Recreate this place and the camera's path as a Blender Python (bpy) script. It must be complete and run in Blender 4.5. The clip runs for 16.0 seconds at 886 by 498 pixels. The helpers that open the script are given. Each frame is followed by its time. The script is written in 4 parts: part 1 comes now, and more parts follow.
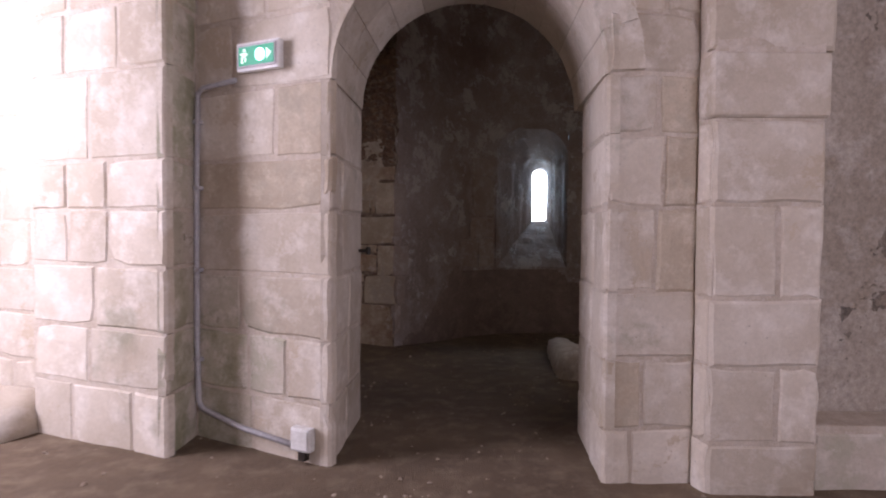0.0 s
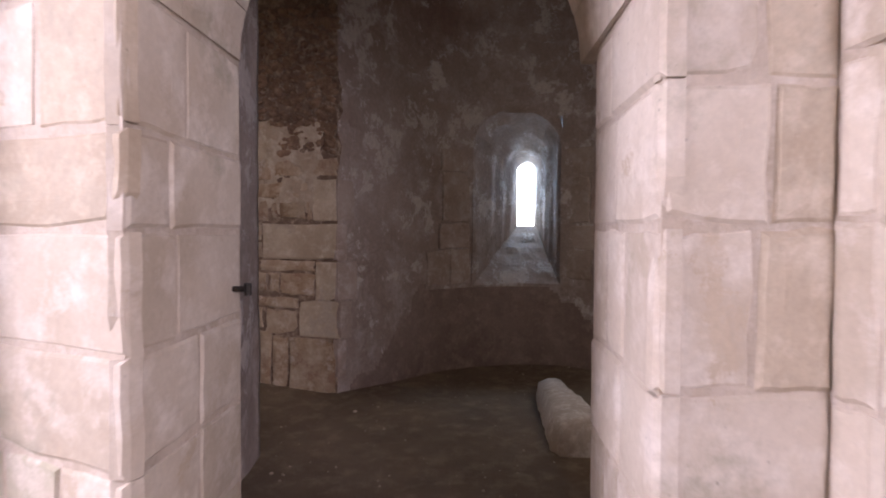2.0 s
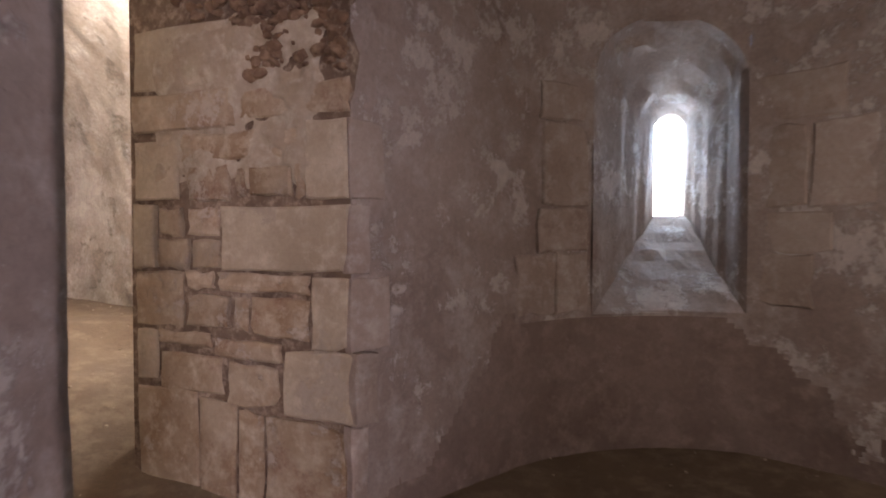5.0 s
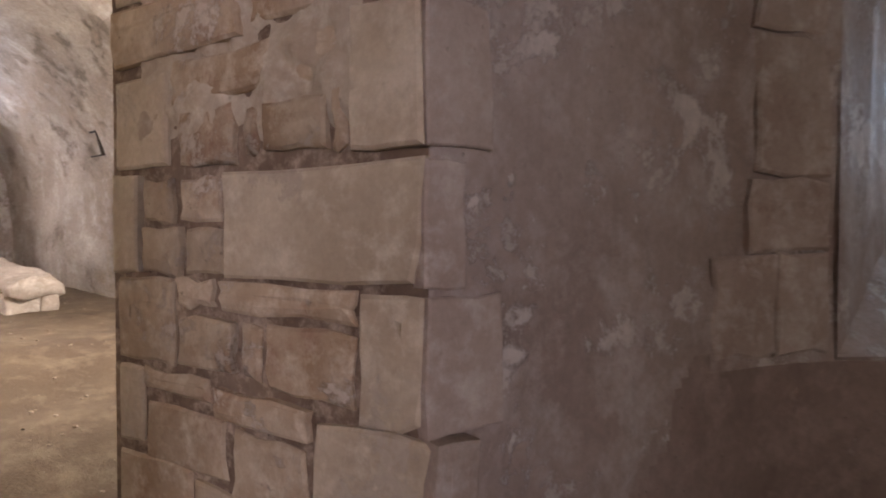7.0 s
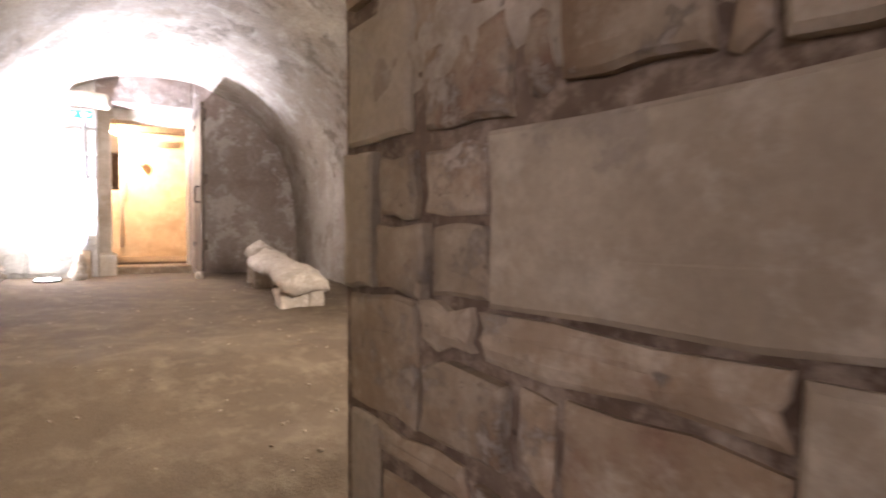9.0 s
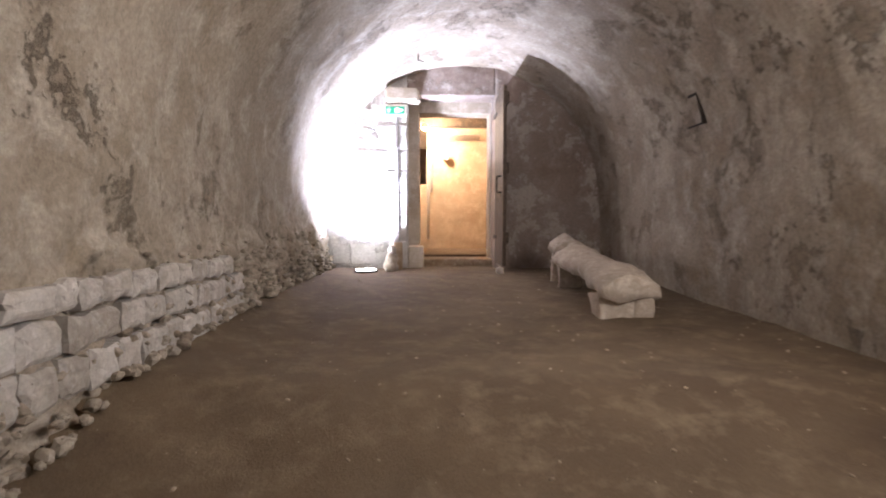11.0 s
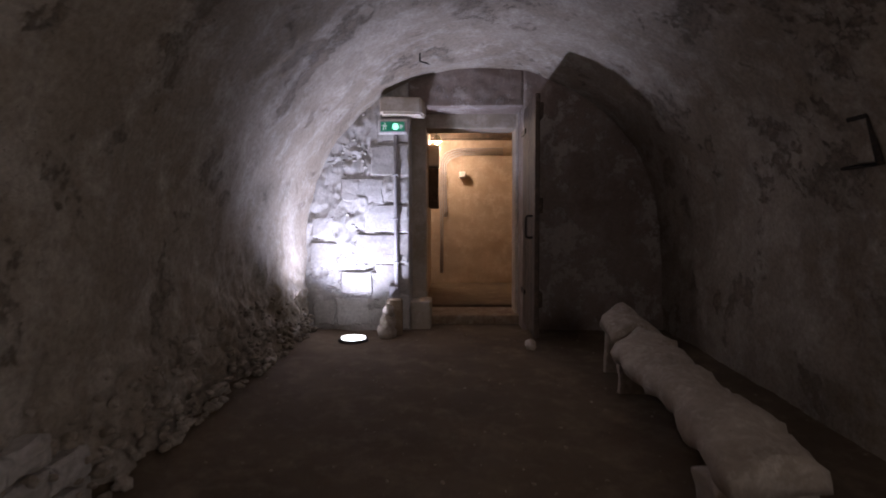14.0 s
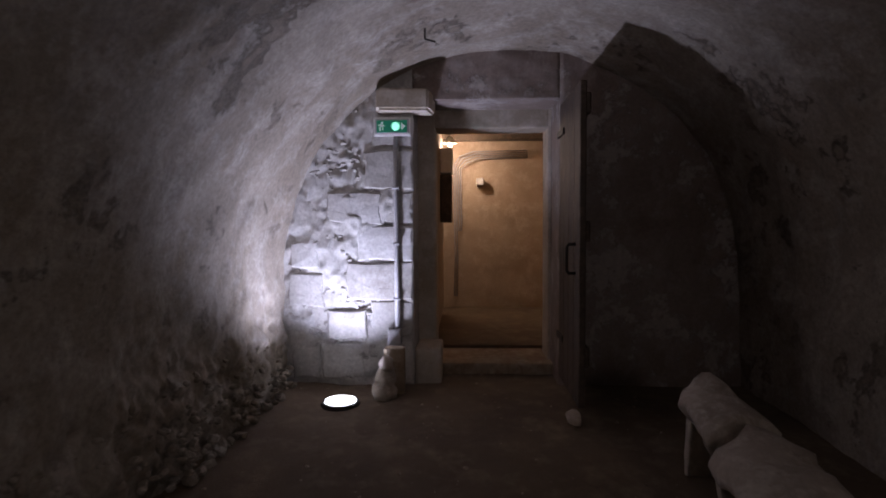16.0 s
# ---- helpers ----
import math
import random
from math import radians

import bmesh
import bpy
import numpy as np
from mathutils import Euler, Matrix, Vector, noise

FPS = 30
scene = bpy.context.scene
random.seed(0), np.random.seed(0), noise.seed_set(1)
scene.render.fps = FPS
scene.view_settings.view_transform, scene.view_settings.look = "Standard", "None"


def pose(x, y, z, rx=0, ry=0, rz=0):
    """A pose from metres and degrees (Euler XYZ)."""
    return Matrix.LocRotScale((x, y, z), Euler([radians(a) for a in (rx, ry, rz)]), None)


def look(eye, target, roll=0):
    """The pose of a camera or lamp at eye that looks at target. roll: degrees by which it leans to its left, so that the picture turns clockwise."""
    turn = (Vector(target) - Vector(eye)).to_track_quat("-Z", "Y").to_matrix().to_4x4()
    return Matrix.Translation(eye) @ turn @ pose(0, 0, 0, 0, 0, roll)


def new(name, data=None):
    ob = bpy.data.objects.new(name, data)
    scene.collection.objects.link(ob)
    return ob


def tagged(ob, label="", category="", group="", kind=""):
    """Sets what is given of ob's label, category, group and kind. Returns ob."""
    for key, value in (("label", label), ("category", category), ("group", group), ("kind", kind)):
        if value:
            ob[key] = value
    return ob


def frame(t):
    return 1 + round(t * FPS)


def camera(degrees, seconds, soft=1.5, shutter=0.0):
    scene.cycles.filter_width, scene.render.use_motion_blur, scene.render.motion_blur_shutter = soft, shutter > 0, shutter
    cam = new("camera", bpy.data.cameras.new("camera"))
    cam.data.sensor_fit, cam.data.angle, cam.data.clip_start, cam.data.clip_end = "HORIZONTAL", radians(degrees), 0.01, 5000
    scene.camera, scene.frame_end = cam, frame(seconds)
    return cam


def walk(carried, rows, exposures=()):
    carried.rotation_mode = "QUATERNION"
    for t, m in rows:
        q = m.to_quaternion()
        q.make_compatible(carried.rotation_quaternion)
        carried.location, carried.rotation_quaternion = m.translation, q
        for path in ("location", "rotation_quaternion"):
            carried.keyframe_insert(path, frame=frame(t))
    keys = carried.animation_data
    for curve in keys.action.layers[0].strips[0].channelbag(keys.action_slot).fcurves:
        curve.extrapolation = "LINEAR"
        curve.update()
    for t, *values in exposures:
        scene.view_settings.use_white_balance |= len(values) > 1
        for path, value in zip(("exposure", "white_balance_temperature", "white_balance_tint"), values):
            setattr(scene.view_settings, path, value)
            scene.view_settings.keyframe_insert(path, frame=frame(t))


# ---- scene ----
cam = camera(74.7, 16.0, 1.8, 0.5)
METRES, EYE, TILT, LEAN, TURN = 10.4, 1.3, 0.0, 0.0, 0.0
ROWS = [
    (0.0, 0.0, 0.0, 0.0, 0.02, -1.73, -0.54),
    (0.5, 0.0039, 0.0334, 0.0008, -1.42, -1.81, -0.37),
    (1.0, 0.0119, 0.0678, 0.0035, -1.56, -1.83, -0.3),
    (1.5, 0.0203, 0.1044, 0.0027, -1.33, -1.81, -0.39),
    (2.0, 0.0242, 0.1444, 0.0114, -1.22, -1.93, -0.37),
    (2.5, 0.0266, 0.1834, 0.0119, -0.99, -1.81, -0.27),
    (3.0, 0.0286, 0.2202, 0.0096, -0.01, -1.78, -0.24),
    (3.5, 0.0283, 0.2619, 0.0044, 1.84, -1.79, -0.18),
    (4.0, 0.0246, 0.3019, 0.0049, 2.91, -1.62, -0.28),
    (6.5, -0.0102, 0.4761, -0.0013, 12.14, -1.53, 0.14),
    (7.0, -0.014, 0.4976, -0.0024, 15.64, -1.26, -0.1),
    (7.5, -0.02, 0.5161, -0.0029, 20.91, -1.4, -0.2),
    (8.0, -0.0331, 0.5322, -0.0035, 25.58, -1.68, -0.13),
    (8.5, -0.0489, 0.547, -0.0025, 32.07, -1.65, -0.12),
    (9.0, -0.062, 0.5577, -0.0015, 39.15, -1.62, -0.1),
    (9.5, -0.0788, 0.5647, -0.0022, 47.95, -1.75, -0.05),
    (10.0, -0.1013, 0.5695, -0.0046, 55.92, -1.95, -0.1),
    (12.5, -0.2377, 0.6411, 0.0158, 71.61, -2.68, 0.21),
    (13.0, -0.2597, 0.6507, 0.0268, 70.25, -2.61, 0.02),
    (13.5, -0.2872, 0.6609, 0.0393, 69.25, -2.78, 0.1),
    (14.0, -0.3132, 0.6743, 0.0514, 68.86, -2.75, 0.13),
    (14.5, -0.3384, 0.6862, 0.061, 69.44, -2.74, 0.12),
    (15.0, -0.371, 0.6965, 0.0697, 69.78, -2.84, 0.07),
    (15.5, -0.4038, 0.7087, 0.0705, 70.17, -2.79, 0.28),
    (16.0, -0.4307, 0.7217, 0.0722, 70.42, -2.85, 0.31),
]
EXPOSURES = [(0.0, 0.4, 6350, 16.0), (0.5, 0.7, 6375, 16.2), (1.0, 0.95, 6400, 16.5), (1.5, 1.15, 6425, 16.8), (2.0, 1.35, 6450, 17.0), (3.0, 1.6, 6675, 18.5), (3.5, 1.8, 6788, 19.2), (4.0, 1.9, 6900, 20.0), (6.5, 1.85, 6500, 16.0), (8.0, 1.75, 6762, 13.8), (9.0, 1.55, 6767, 12.7), (10.0, 1.4, 6600, 12.0), (12.5, -1.2, 6500, 19.0), (13.5, -1.85, 6457, 19.9), (14.5, -2.35, 6414, 20.7), (16.0, -2.75, 6350, 22.0)]
walk(cam, [(t, pose(0, 0, EYE, TILT, LEAN, TURN) @ pose(METRES * x, METRES * y, METRES * z, 90 + pitch, roll, yaw)) for t, x, y, z, yaw, pitch, roll in ROWS], EXPOSURES)

# ---- world and lights ----
world = bpy.data.worlds.new("sky")
scene.world = world
world.use_nodes = True
sky = world.node_tree.nodes.new("ShaderNodeTexSky")
sky.sky_type, sky.sun_disc = "NISHITA", False
sky.sun_elevation, sky.sun_rotation = radians(48), radians(250)
background = world.node_tree.nodes["Background"]
background.inputs["Strength"].default_value = 0.12
world.node_tree.links.new(sky.outputs[0], background.inputs["Color"])


def lamp(name, kind, m, energy, color, **extra):
    data = bpy.data.lights.new(name, kind)
    data.energy, data.color = energy, color
    if "size" in extra:
        data.shape, data.size, data.size_y = "RECTANGLE", extra["size"], extra["size_y"]
    if "radius" in extra:
        data.shadow_soft_size = extra["radius"]
    if "spot" in extra:
        data.spot_size, data.spot_blend = radians(extra["spot"]), 1.0
    ob = new(name, data)
    ob.matrix_world = m
    return ob


SIN, COS = math.sin(radians(68)), math.cos(radians(68))


def vault(u, v, z=0.0):
    """A place in the vaulted room: u along its axis, v across it."""
    return Vector((-SIN * u + COS * v, COS * u + SIN * v, z))


def vault_uv(x, y):
    return -SIN * x + COS * y, COS * x + SIN * y


VAULT_POSE = Matrix(((-SIN, COS, 0, 0), (COS, SIN, 0, 0), (0, 0, 1, 0), (0, 0, 0, 1)))
sun = lamp("sun", "SUN", look((0, 0, 10), (5, 6, 0)), 3.0, (1.0, 0.95, 0.88))
sun.data.angle = radians(0.5)
lamp("west_window_light", "AREA", look((-4.5, 2.35, 2.2), (-2.3, 3.6, 1.3)), 200, (0.87, 0.82, 1.0), size=1.6, size_y=2.6)
# unseen fill lamp, added to brighten the doorway front and its left reveal
lamp("south_fill_light", "AREA", look((2.3, -2.7, 2.4), (-0.3, 3, 1.5)), 165, (0.87, 0.82, 1.0), size=3.0, size_y=2.2)
lamp("slit_light", "AREA", look((1.49, 8.88, 1.85), (1.2, 6.6, 1.3)), 8.0, (0.40, 0.68, 1.0), size=0.22, size_y=0.7)
lamp("vault_window_light", "AREA", look(vault(4.95, 7.15, 2.3), vault(6.9, 5.2, 3.0)), 74, (1.0, 0.93, 0.87), size=0.7, size_y=1.0)
# added fill with no opening of its own; lifts the chamber's east wall
lamp("chamber_fill_light", "AREA", look((1.80, 4.55, 1.9), (2.35, 6.8, 1.3)), 6.5, (0.98, 0.90, 0.86), size=0.25, size_y=0.8)
lamp("floor_spot_light", "SPOT", look(vault(11.2, 4.33, 0.77), vault(11.22, 4.31, 2.1)), 1250, (0.68, 0.75, 1.0), spot=124, radius=0.07)
lamp("passage_bulb_light", "POINT", pose(*vault(14.45, 5.08, 2.93)), 165, (1.0, 0.79, 0.57), radius=0.04)

# ---- materials ----


def material(name, base, dark, light, rough=0.9, grain=40.0, blotch=1.6, bump=0.4, stain=None, stain_amount=0.45, vary=0.0, metal=0.0, pit=0.0, speckle=0.3, depth=0.02, flake=None, flake_amount=0.42, flake_size=1.7):
    """Worn surface: fine grain, broad blotches, patches of a stain, and relief."""
    m = bpy.data.materials.new(name)
    m.use_nodes = True
    t, bsdf = m.node_tree, m.node_tree.nodes["Principled BSDF"]
    link = t.links.new
    bsdf.inputs["Metallic"].default_value = metal
    geo = t.nodes.new("ShaderNodeNewGeometry")

    def tex(scale, detail=6.0, roughness=0.6):
        n = t.nodes.new("ShaderNodeTexNoise")
        n.inputs["Scale"].default_value, n.inputs["Detail"].default_value, n.inputs["Roughness"].default_value = scale, detail, roughness
        link(geo.outputs["Position"], n.inputs["Vector"])
        return n

    def ramp(source, a, b, ca=(0, 0, 0, 1), cb=(1, 1, 1, 1)):
        r = t.nodes.new("ShaderNodeValToRGB")
        r.color_ramp.elements[0].position, r.color_ramp.elements[1].position = a, b
        r.color_ramp.elements[0].color, r.color_ramp.elements[1].color = ca, cb
        link(source, r.inputs[0])
        return r.outputs[0]

    def mix(fac, a, b, how="MIX"):
        n = t.nodes.new("ShaderNodeMix")
        n.data_type, n.blend_type = "RGBA", how
        for value, socket in ((fac, n.inputs[0]), (a, n.inputs[6]), (b, n.inputs[7])):
            if isinstance(value, (int, float)):
                socket.default_value = value
            elif isinstance(value, tuple):
                socket.default_value = (*value, 1)
            else:
                link(value, socket)
        return n.outputs[2]

    broad, fine, mid = tex(blotch, 8, 0.65), tex(grain, 6, 0.7), tex(blotch * 4.3, 8, 0.7)
    colour = mix(ramp(broad.outputs[0], 0.36, 0.64), dark, base)
    colour = mix(ramp(mid.outputs[0], 0.48, 0.68), colour, light)
    if stain:
        patch = tex(blotch * 0.55, 10, 0.72)
        colour = mix(ramp(patch.outputs[0], 1 - stain_amount - 0.04, 1 - stain_amount + 0.07), colour, stain)
    if flake:
        warp = tex(flake_size, 12, 0.78)
        warp.inputs["Distortion"].default_value = 0.15
        edge = ramp(warp.outputs[0], 1 - flake_amount - 0.012, 1 - flake_amount + 0.02)
        colour = mix(edge, colour, flake)
    colour = mix(speckle, colour, ramp(fine.outputs[0], 0.3, 0.7, (0.55, 0.55, 0.55, 1), (1.25, 1.25, 1.25, 1)), "MULTIPLY")
    if vary:
        info = t.nodes.new("ShaderNodeObjectInfo")
        colour = mix(1.0, colour, ramp(info.outputs["Random"], 0, 1, (1 - vary, 1 - vary * 1.1, 1 - vary * 1.25, 1), (1 + vary * 0.4,) * 3 + (1,)), "MULTIPLY")
    height = mix(0.5, fine.outputs[0], mid.outputs[0])
    if pit:
        cells = t.nodes.new("ShaderNodeTexVoronoi")
        cells.inputs["Scale"].default_value = 22
        link(geo.outputs["Position"], cells.inputs["Vector"])
        hole = ramp(cells.outputs["Distance"], 0.02, 0.14)
        spots = mix(ramp(broad.outputs[0], 0.5, 0.6), (1.0, 1.0, 1.0), hole)
        colour = mix(pit, colour, spots, "MULTIPLY")
        height = mix(0.5, height, spots)
    if flake:
        height = mix(0.35, height, edge)
    link(colour, bsdf.inputs["Base Color"])
    link(ramp(mid.outputs[0], 0.3, 0.7, (rough - 0.12,) * 3 + (1,), (min(1, rough + 0.08),) * 3 + (1,)), bsdf.inputs["Roughness"])
    b = t.nodes.new("ShaderNodeBump")
    b.inputs["Strength"].default_value, b.inputs["Distance"].default_value = bump, depth
    link(height, b.inputs["Height"])
    link(b.outputs[0], bsdf.inputs["Normal"])
    return m


def glowing(name, colour, strength):
    m = bpy.data.materials.new(name)
    m.use_nodes = True
    bsdf = m.node_tree.nodes["Principled BSDF"]
    bsdf.inputs["Base Color"].default_value = (*colour, 1)
    bsdf.inputs["Emission Color"].default_value = (*colour, 1)
    bsdf.inputs["Emission Strength"].default_value = strength
    return m


LIMESTONE = material("limestone", (0.63, 0.56, 0.465), (0.47, 0.395, 0.30), (0.71, 0.65, 0.57), 0.9, 45, 1.3, 0.3, (0.33, 0.305, 0.22), 0.38, 0.17, pit=0.4, speckle=0.2, flake=(0.50, 0.415, 0.31), flake_amount=0.40, flake_size=1.8)
MOSSY = material("mossy_limestone", (0.58, 0.50, 0.42), (0.38, 0.36, 0.25), (0.66, 0.60, 0.52), 0.9, 45, 2.0, 0.35, (0.28, 0.27, 0.17), 0.45, 0.15, pit=0.25, speckle=0.2, flake=(0.30, 0.27, 0.20), flake_amount=0.40, flake_size=3.0)
MORTAR = material("mortar", (0.56, 0.48, 0.385), (0.43, 0.355, 0.27), (0.60, 0.53, 0.45), 0.95, 60, 3.0, 0.6)
RUBBLE = material("rubble_stone", (0.43, 0.34, 0.24), (0.27, 0.175, 0.10), (0.52, 0.43, 0.32), 0.92, 38, 2.6, 0.7, (0.22, 0.112, 0.07), 0.42, 0.22, pit=0.3, flake=(0.46, 0.38, 0.30), flake_amount=0.42, flake_size=3.5)
# brown pier mortar, with the shadow of the open joints put into its colour
RAW_MORTAR_SHADED = material("raw_rubble_mortar_shaded", (0.21, 0.145, 0.098), (0.11, 0.068, 0.042), (0.42, 0.33, 0.245), 0.97, 26, 3.5, 0.9, pit=0.5)
TAN_STONE = material("tan_limestone", (0.50, 0.42, 0.315), (0.40, 0.325, 0.235), (0.57, 0.49, 0.385), 0.92, 50, 2.0, 0.35, (0.38, 0.33, 0.25), 0.4, 0.1, pit=0.45, speckle=0.25)
RED_RUBBLE = material("red_rubble_core", (0.24, 0.145, 0.085), (0.13, 0.075, 0.045), (0.33, 0.225, 0.145), 0.96, 30, 4.0, 0.8, pit=0.4, flake=(0.40, 0.32, 0.24), flake_amount=0.36, flake_size=5.0)
SMEARED = material("smeared_lime_mortar", (0.45, 0.375, 0.28), (0.34, 0.26, 0.18), (0.52, 0.45, 0.35), 0.95, 34, 2.8, 0.8, (0.27, 0.16, 0.10), 0.36, pit=0.4, depth=0.03)
PLASTER = material("old_plaster", (0.34, 0.275, 0.235), (0.24, 0.18, 0.15), (0.40, 0.34, 0.30), 0.93, 30, 1.1, 0.6, (0.21, 0.14, 0.11), 0.40, pit=0.35, speckle=0.4, depth=0.035, flake=(0.48, 0.42, 0.375), flake_amount=0.45, flake_size=2.2)
WHITEWASH = material("vault_plaster", (0.42, 0.36, 0.29), (0.28, 0.225, 0.17), (0.51, 0.455, 0.39), 0.93, 34, 0.9, 0.8, (0.23, 0.175, 0.112), 0.41, pit=0.5, speckle=0.7, depth=0.05, flake=(0.29, 0.235, 0.18), flake_amount=0.42, flake_size=1.9)
OCHRE = material("ochre_render", (0.50, 0.38, 0.27), (0.38, 0.275, 0.185), (0.57, 0.45, 0.335), 0.92, 55, 1.2, 0.8, pit=0.15)
EARTH = material("earth_floor", (0.175, 0.122, 0.074), (0.12, 0.081, 0.048), (0.235, 0.175, 0.115), 0.97, 70, 1.3, 0.9, (0.11, 0.073, 0.046), 0.40)
GRAVEL = material("floor_gravel", (0.36, 0.28, 0.20), (0.22, 0.16, 0.11), (0.50, 0.42, 0.33), 0.95, 60, 8, 0.5)
PIER_STONE = material("pier_block", (0.49, 0.405, 0.295), (0.38, 0.30, 0.21), (0.55, 0.47, 0.36), 0.92, 40, 2.2, 0.5, vary=0.1, pit=0.2, flake=(0.41, 0.34, 0.26), flake_amount=0.42, flake_size=2.5)
BARE_BROWN = material("brown_bare_wall", (0.24, 0.175, 0.145), (0.17, 0.118, 0.095), (0.29, 0.22, 0.185), 0.95, 30, 1.6, 0.6, pit=0.3, depth=0.03, flake=(0.30, 0.235, 0.20), flake_amount=0.36, flake_size=3.0)
CHAMBER_STONE = material("chamber_block", (0.38, 0.31, 0.26), (0.28, 0.21, 0.17), (0.44, 0.38, 0.33), 0.92, 40, 2.2, 0.5, (0.2, 0.13, 0.1), 0.38, vary=0.12, pit=0.2)
BARE_STONE = material("bare_masonry", (0.54, 0.51, 0.475), (0.40, 0.36, 0.32), (0.63, 0.60, 0.575), 0.92, 34, 3.0, 0.8, vary=0.2, pit=0.3, speckle=0.5)
PALE_BLOCK = material("pale_block", (0.58, 0.56, 0.53), (0.42, 0.39, 0.35), (0.66, 0.64, 0.61), 0.92, 40, 2.4, 0.6, vary=0.15, pit=0.35, speckle=0.5)
CARVED = material("pale_stone", (0.55, 0.47, 0.39), (0.40, 0.33, 0.26), (0.66, 0.60, 0.52), 0.9, 32, 3.0, 0.7, (0.30, 0.24, 0.18), 0.38, pit=0.4)
WOOD = material("dark_wood", (0.11, 0.075, 0.05), (0.05, 0.035, 0.025), (0.17, 0.12, 0.085), 0.7, 30, 3.0, 0.5)
PVC = material("grey_pvc", (0.42, 0.40, 0.40), (0.35, 0.33, 0.33), (0.48, 0.47, 0.46), 0.5, 60, 5, 0.05)
WHITE_PLASTIC = material("white_plastic", (0.72, 0.70, 0.66), (0.62, 0.60, 0.55), (0.78, 0.77, 0.74), 0.45, 60, 5, 0.05)
IRON = material("dark_iron", (0.05, 0.045, 0.04), (0.03, 0.025, 0.02), (0.10, 0.07, 0.05), 0.6, 60, 9, 0.3, metal=0.8)
SIGN_GREEN = glowing("sign_green", (0.01, 0.25, 0.13), 0.45)
SIGN_LAMP = glowing("sign_lamp", (0.25, 1.0, 0.62), 9.0)
SIGN_WHITE = glowing("sign_white", (0.6, 0.85, 0.7), 0.7)
LENS = glowing("lamp_lens", (0.85, 0.93, 1.0), 30.0)
BULB = glowing("warm_bulb", (1.0, 0.75, 0.45), 40.0)
SKYLIGHT = glowing("bright_daylight", (0.86, 0.94, 1.0), 7.0)

# ---- mesh tools ----


def mesh_object(name, verts, faces, mat, parent=None, smooth=False):
    me = bpy.data.meshes.new(name)
    me.from_pydata([tuple(p) for p in verts], [], faces)
    me.materials.append(mat)
    if smooth:
        me.polygons.foreach_set("use_smooth", [True] * len(me.polygons))
    me.update()
    ob = new(name, me)
    ob.parent = parent
    return ob


def part(name, bm, mat, parent=None, label="", smooth=False):
    me = bpy.data.meshes.new(name)
    bmesh.ops.recalc_face_normals(bm, faces=bm.faces)
    bm.to_mesh(me)
    bm.free()
    me.materials.append(mat)
    if smooth:
        me.polygons.foreach_set("use_smooth", [True] * len(me.polygons))
    ob = new(name, me)
    ob.parent = parent
    return tagged(ob, label)


def box(lo, hi, bevel=0.0, segments=1, bm=None, m=None):
    made = bm or bmesh.new()
    res = bmesh.ops.create_cube(made, size=1)
    size = [b - a for a, b in zip(lo, hi)]
    mid = [(a + b) / 2 for a, b in zip(lo, hi)]
    local = Matrix.Translation(mid) @ Matrix.Diagonal((*size, 1))
    bmesh.ops.transform(made, matrix=(m or Matrix()) @ local, verts=res["verts"])
    if bevel:
        edges = list({e for p in res["verts"] for e in p.link_edges})
        bmesh.ops.bevel(made, geom=edges, offset=bevel, segments=segments, affect="EDGES", profile=0.6)
    return made


def prism(points, z0, z1):
    bm = bmesh.new()
    low = [bm.verts.new((p[0], p[1], z0)) for p in points]
    high = [bm.verts.new((p[0], p[1], z1)) for p in points]
    n = len(points)
    bm.faces.new(low[::-1]), bm.faces.new(high)
    for i in range(n):
        bm.faces.new((low[i], low[(i + 1) % n], high[(i + 1) % n], high[i]))
    return bm


def tube(points, radius, sides=10, bm=None):
    made = bm or bmesh.new()
    rings = []
    pts = [Vector(p) for p in points]
    for i, p in enumerate(pts):
        d = (pts[min(i + 1, len(pts) - 1)] - pts[max(i - 1, 0)]).normalized()
        a = d.orthogonal().normalized() if not rings else (side - d * side.dot(d)).normalized()
        side = a
        b = d.cross(a)
        rings.append([made.verts.new(p + radius * (math.cos(k * math.tau / sides) * a + math.sin(k * math.tau / sides) * b)) for k in range(sides)])
    for r, q in zip(rings, rings[1:]):
        for k in range(sides):
            made.faces.new((r[k], r[(k + 1) % sides], q[(k + 1) % sides], q[k]))
    made.faces.new(rings[0][::-1]), made.faces.new(rings[-1])
    return made


def rough(p, size, amount, seed=0.0):
    """A small push in three directions, by smooth noise."""
    return amount * Vector(noise.noise_vector(Vector(p) * size + Vector((seed, seed * 1.7, -seed))))


def relief(p, amount):
    """Relief of uneven plaster at two scales."""
    p = Vector(p)
    return amount * (noise.noise(p * 1.1) + 0.55 * noise.noise(p * 3.7) + 0.3 * noise.noise(p * 11.0))


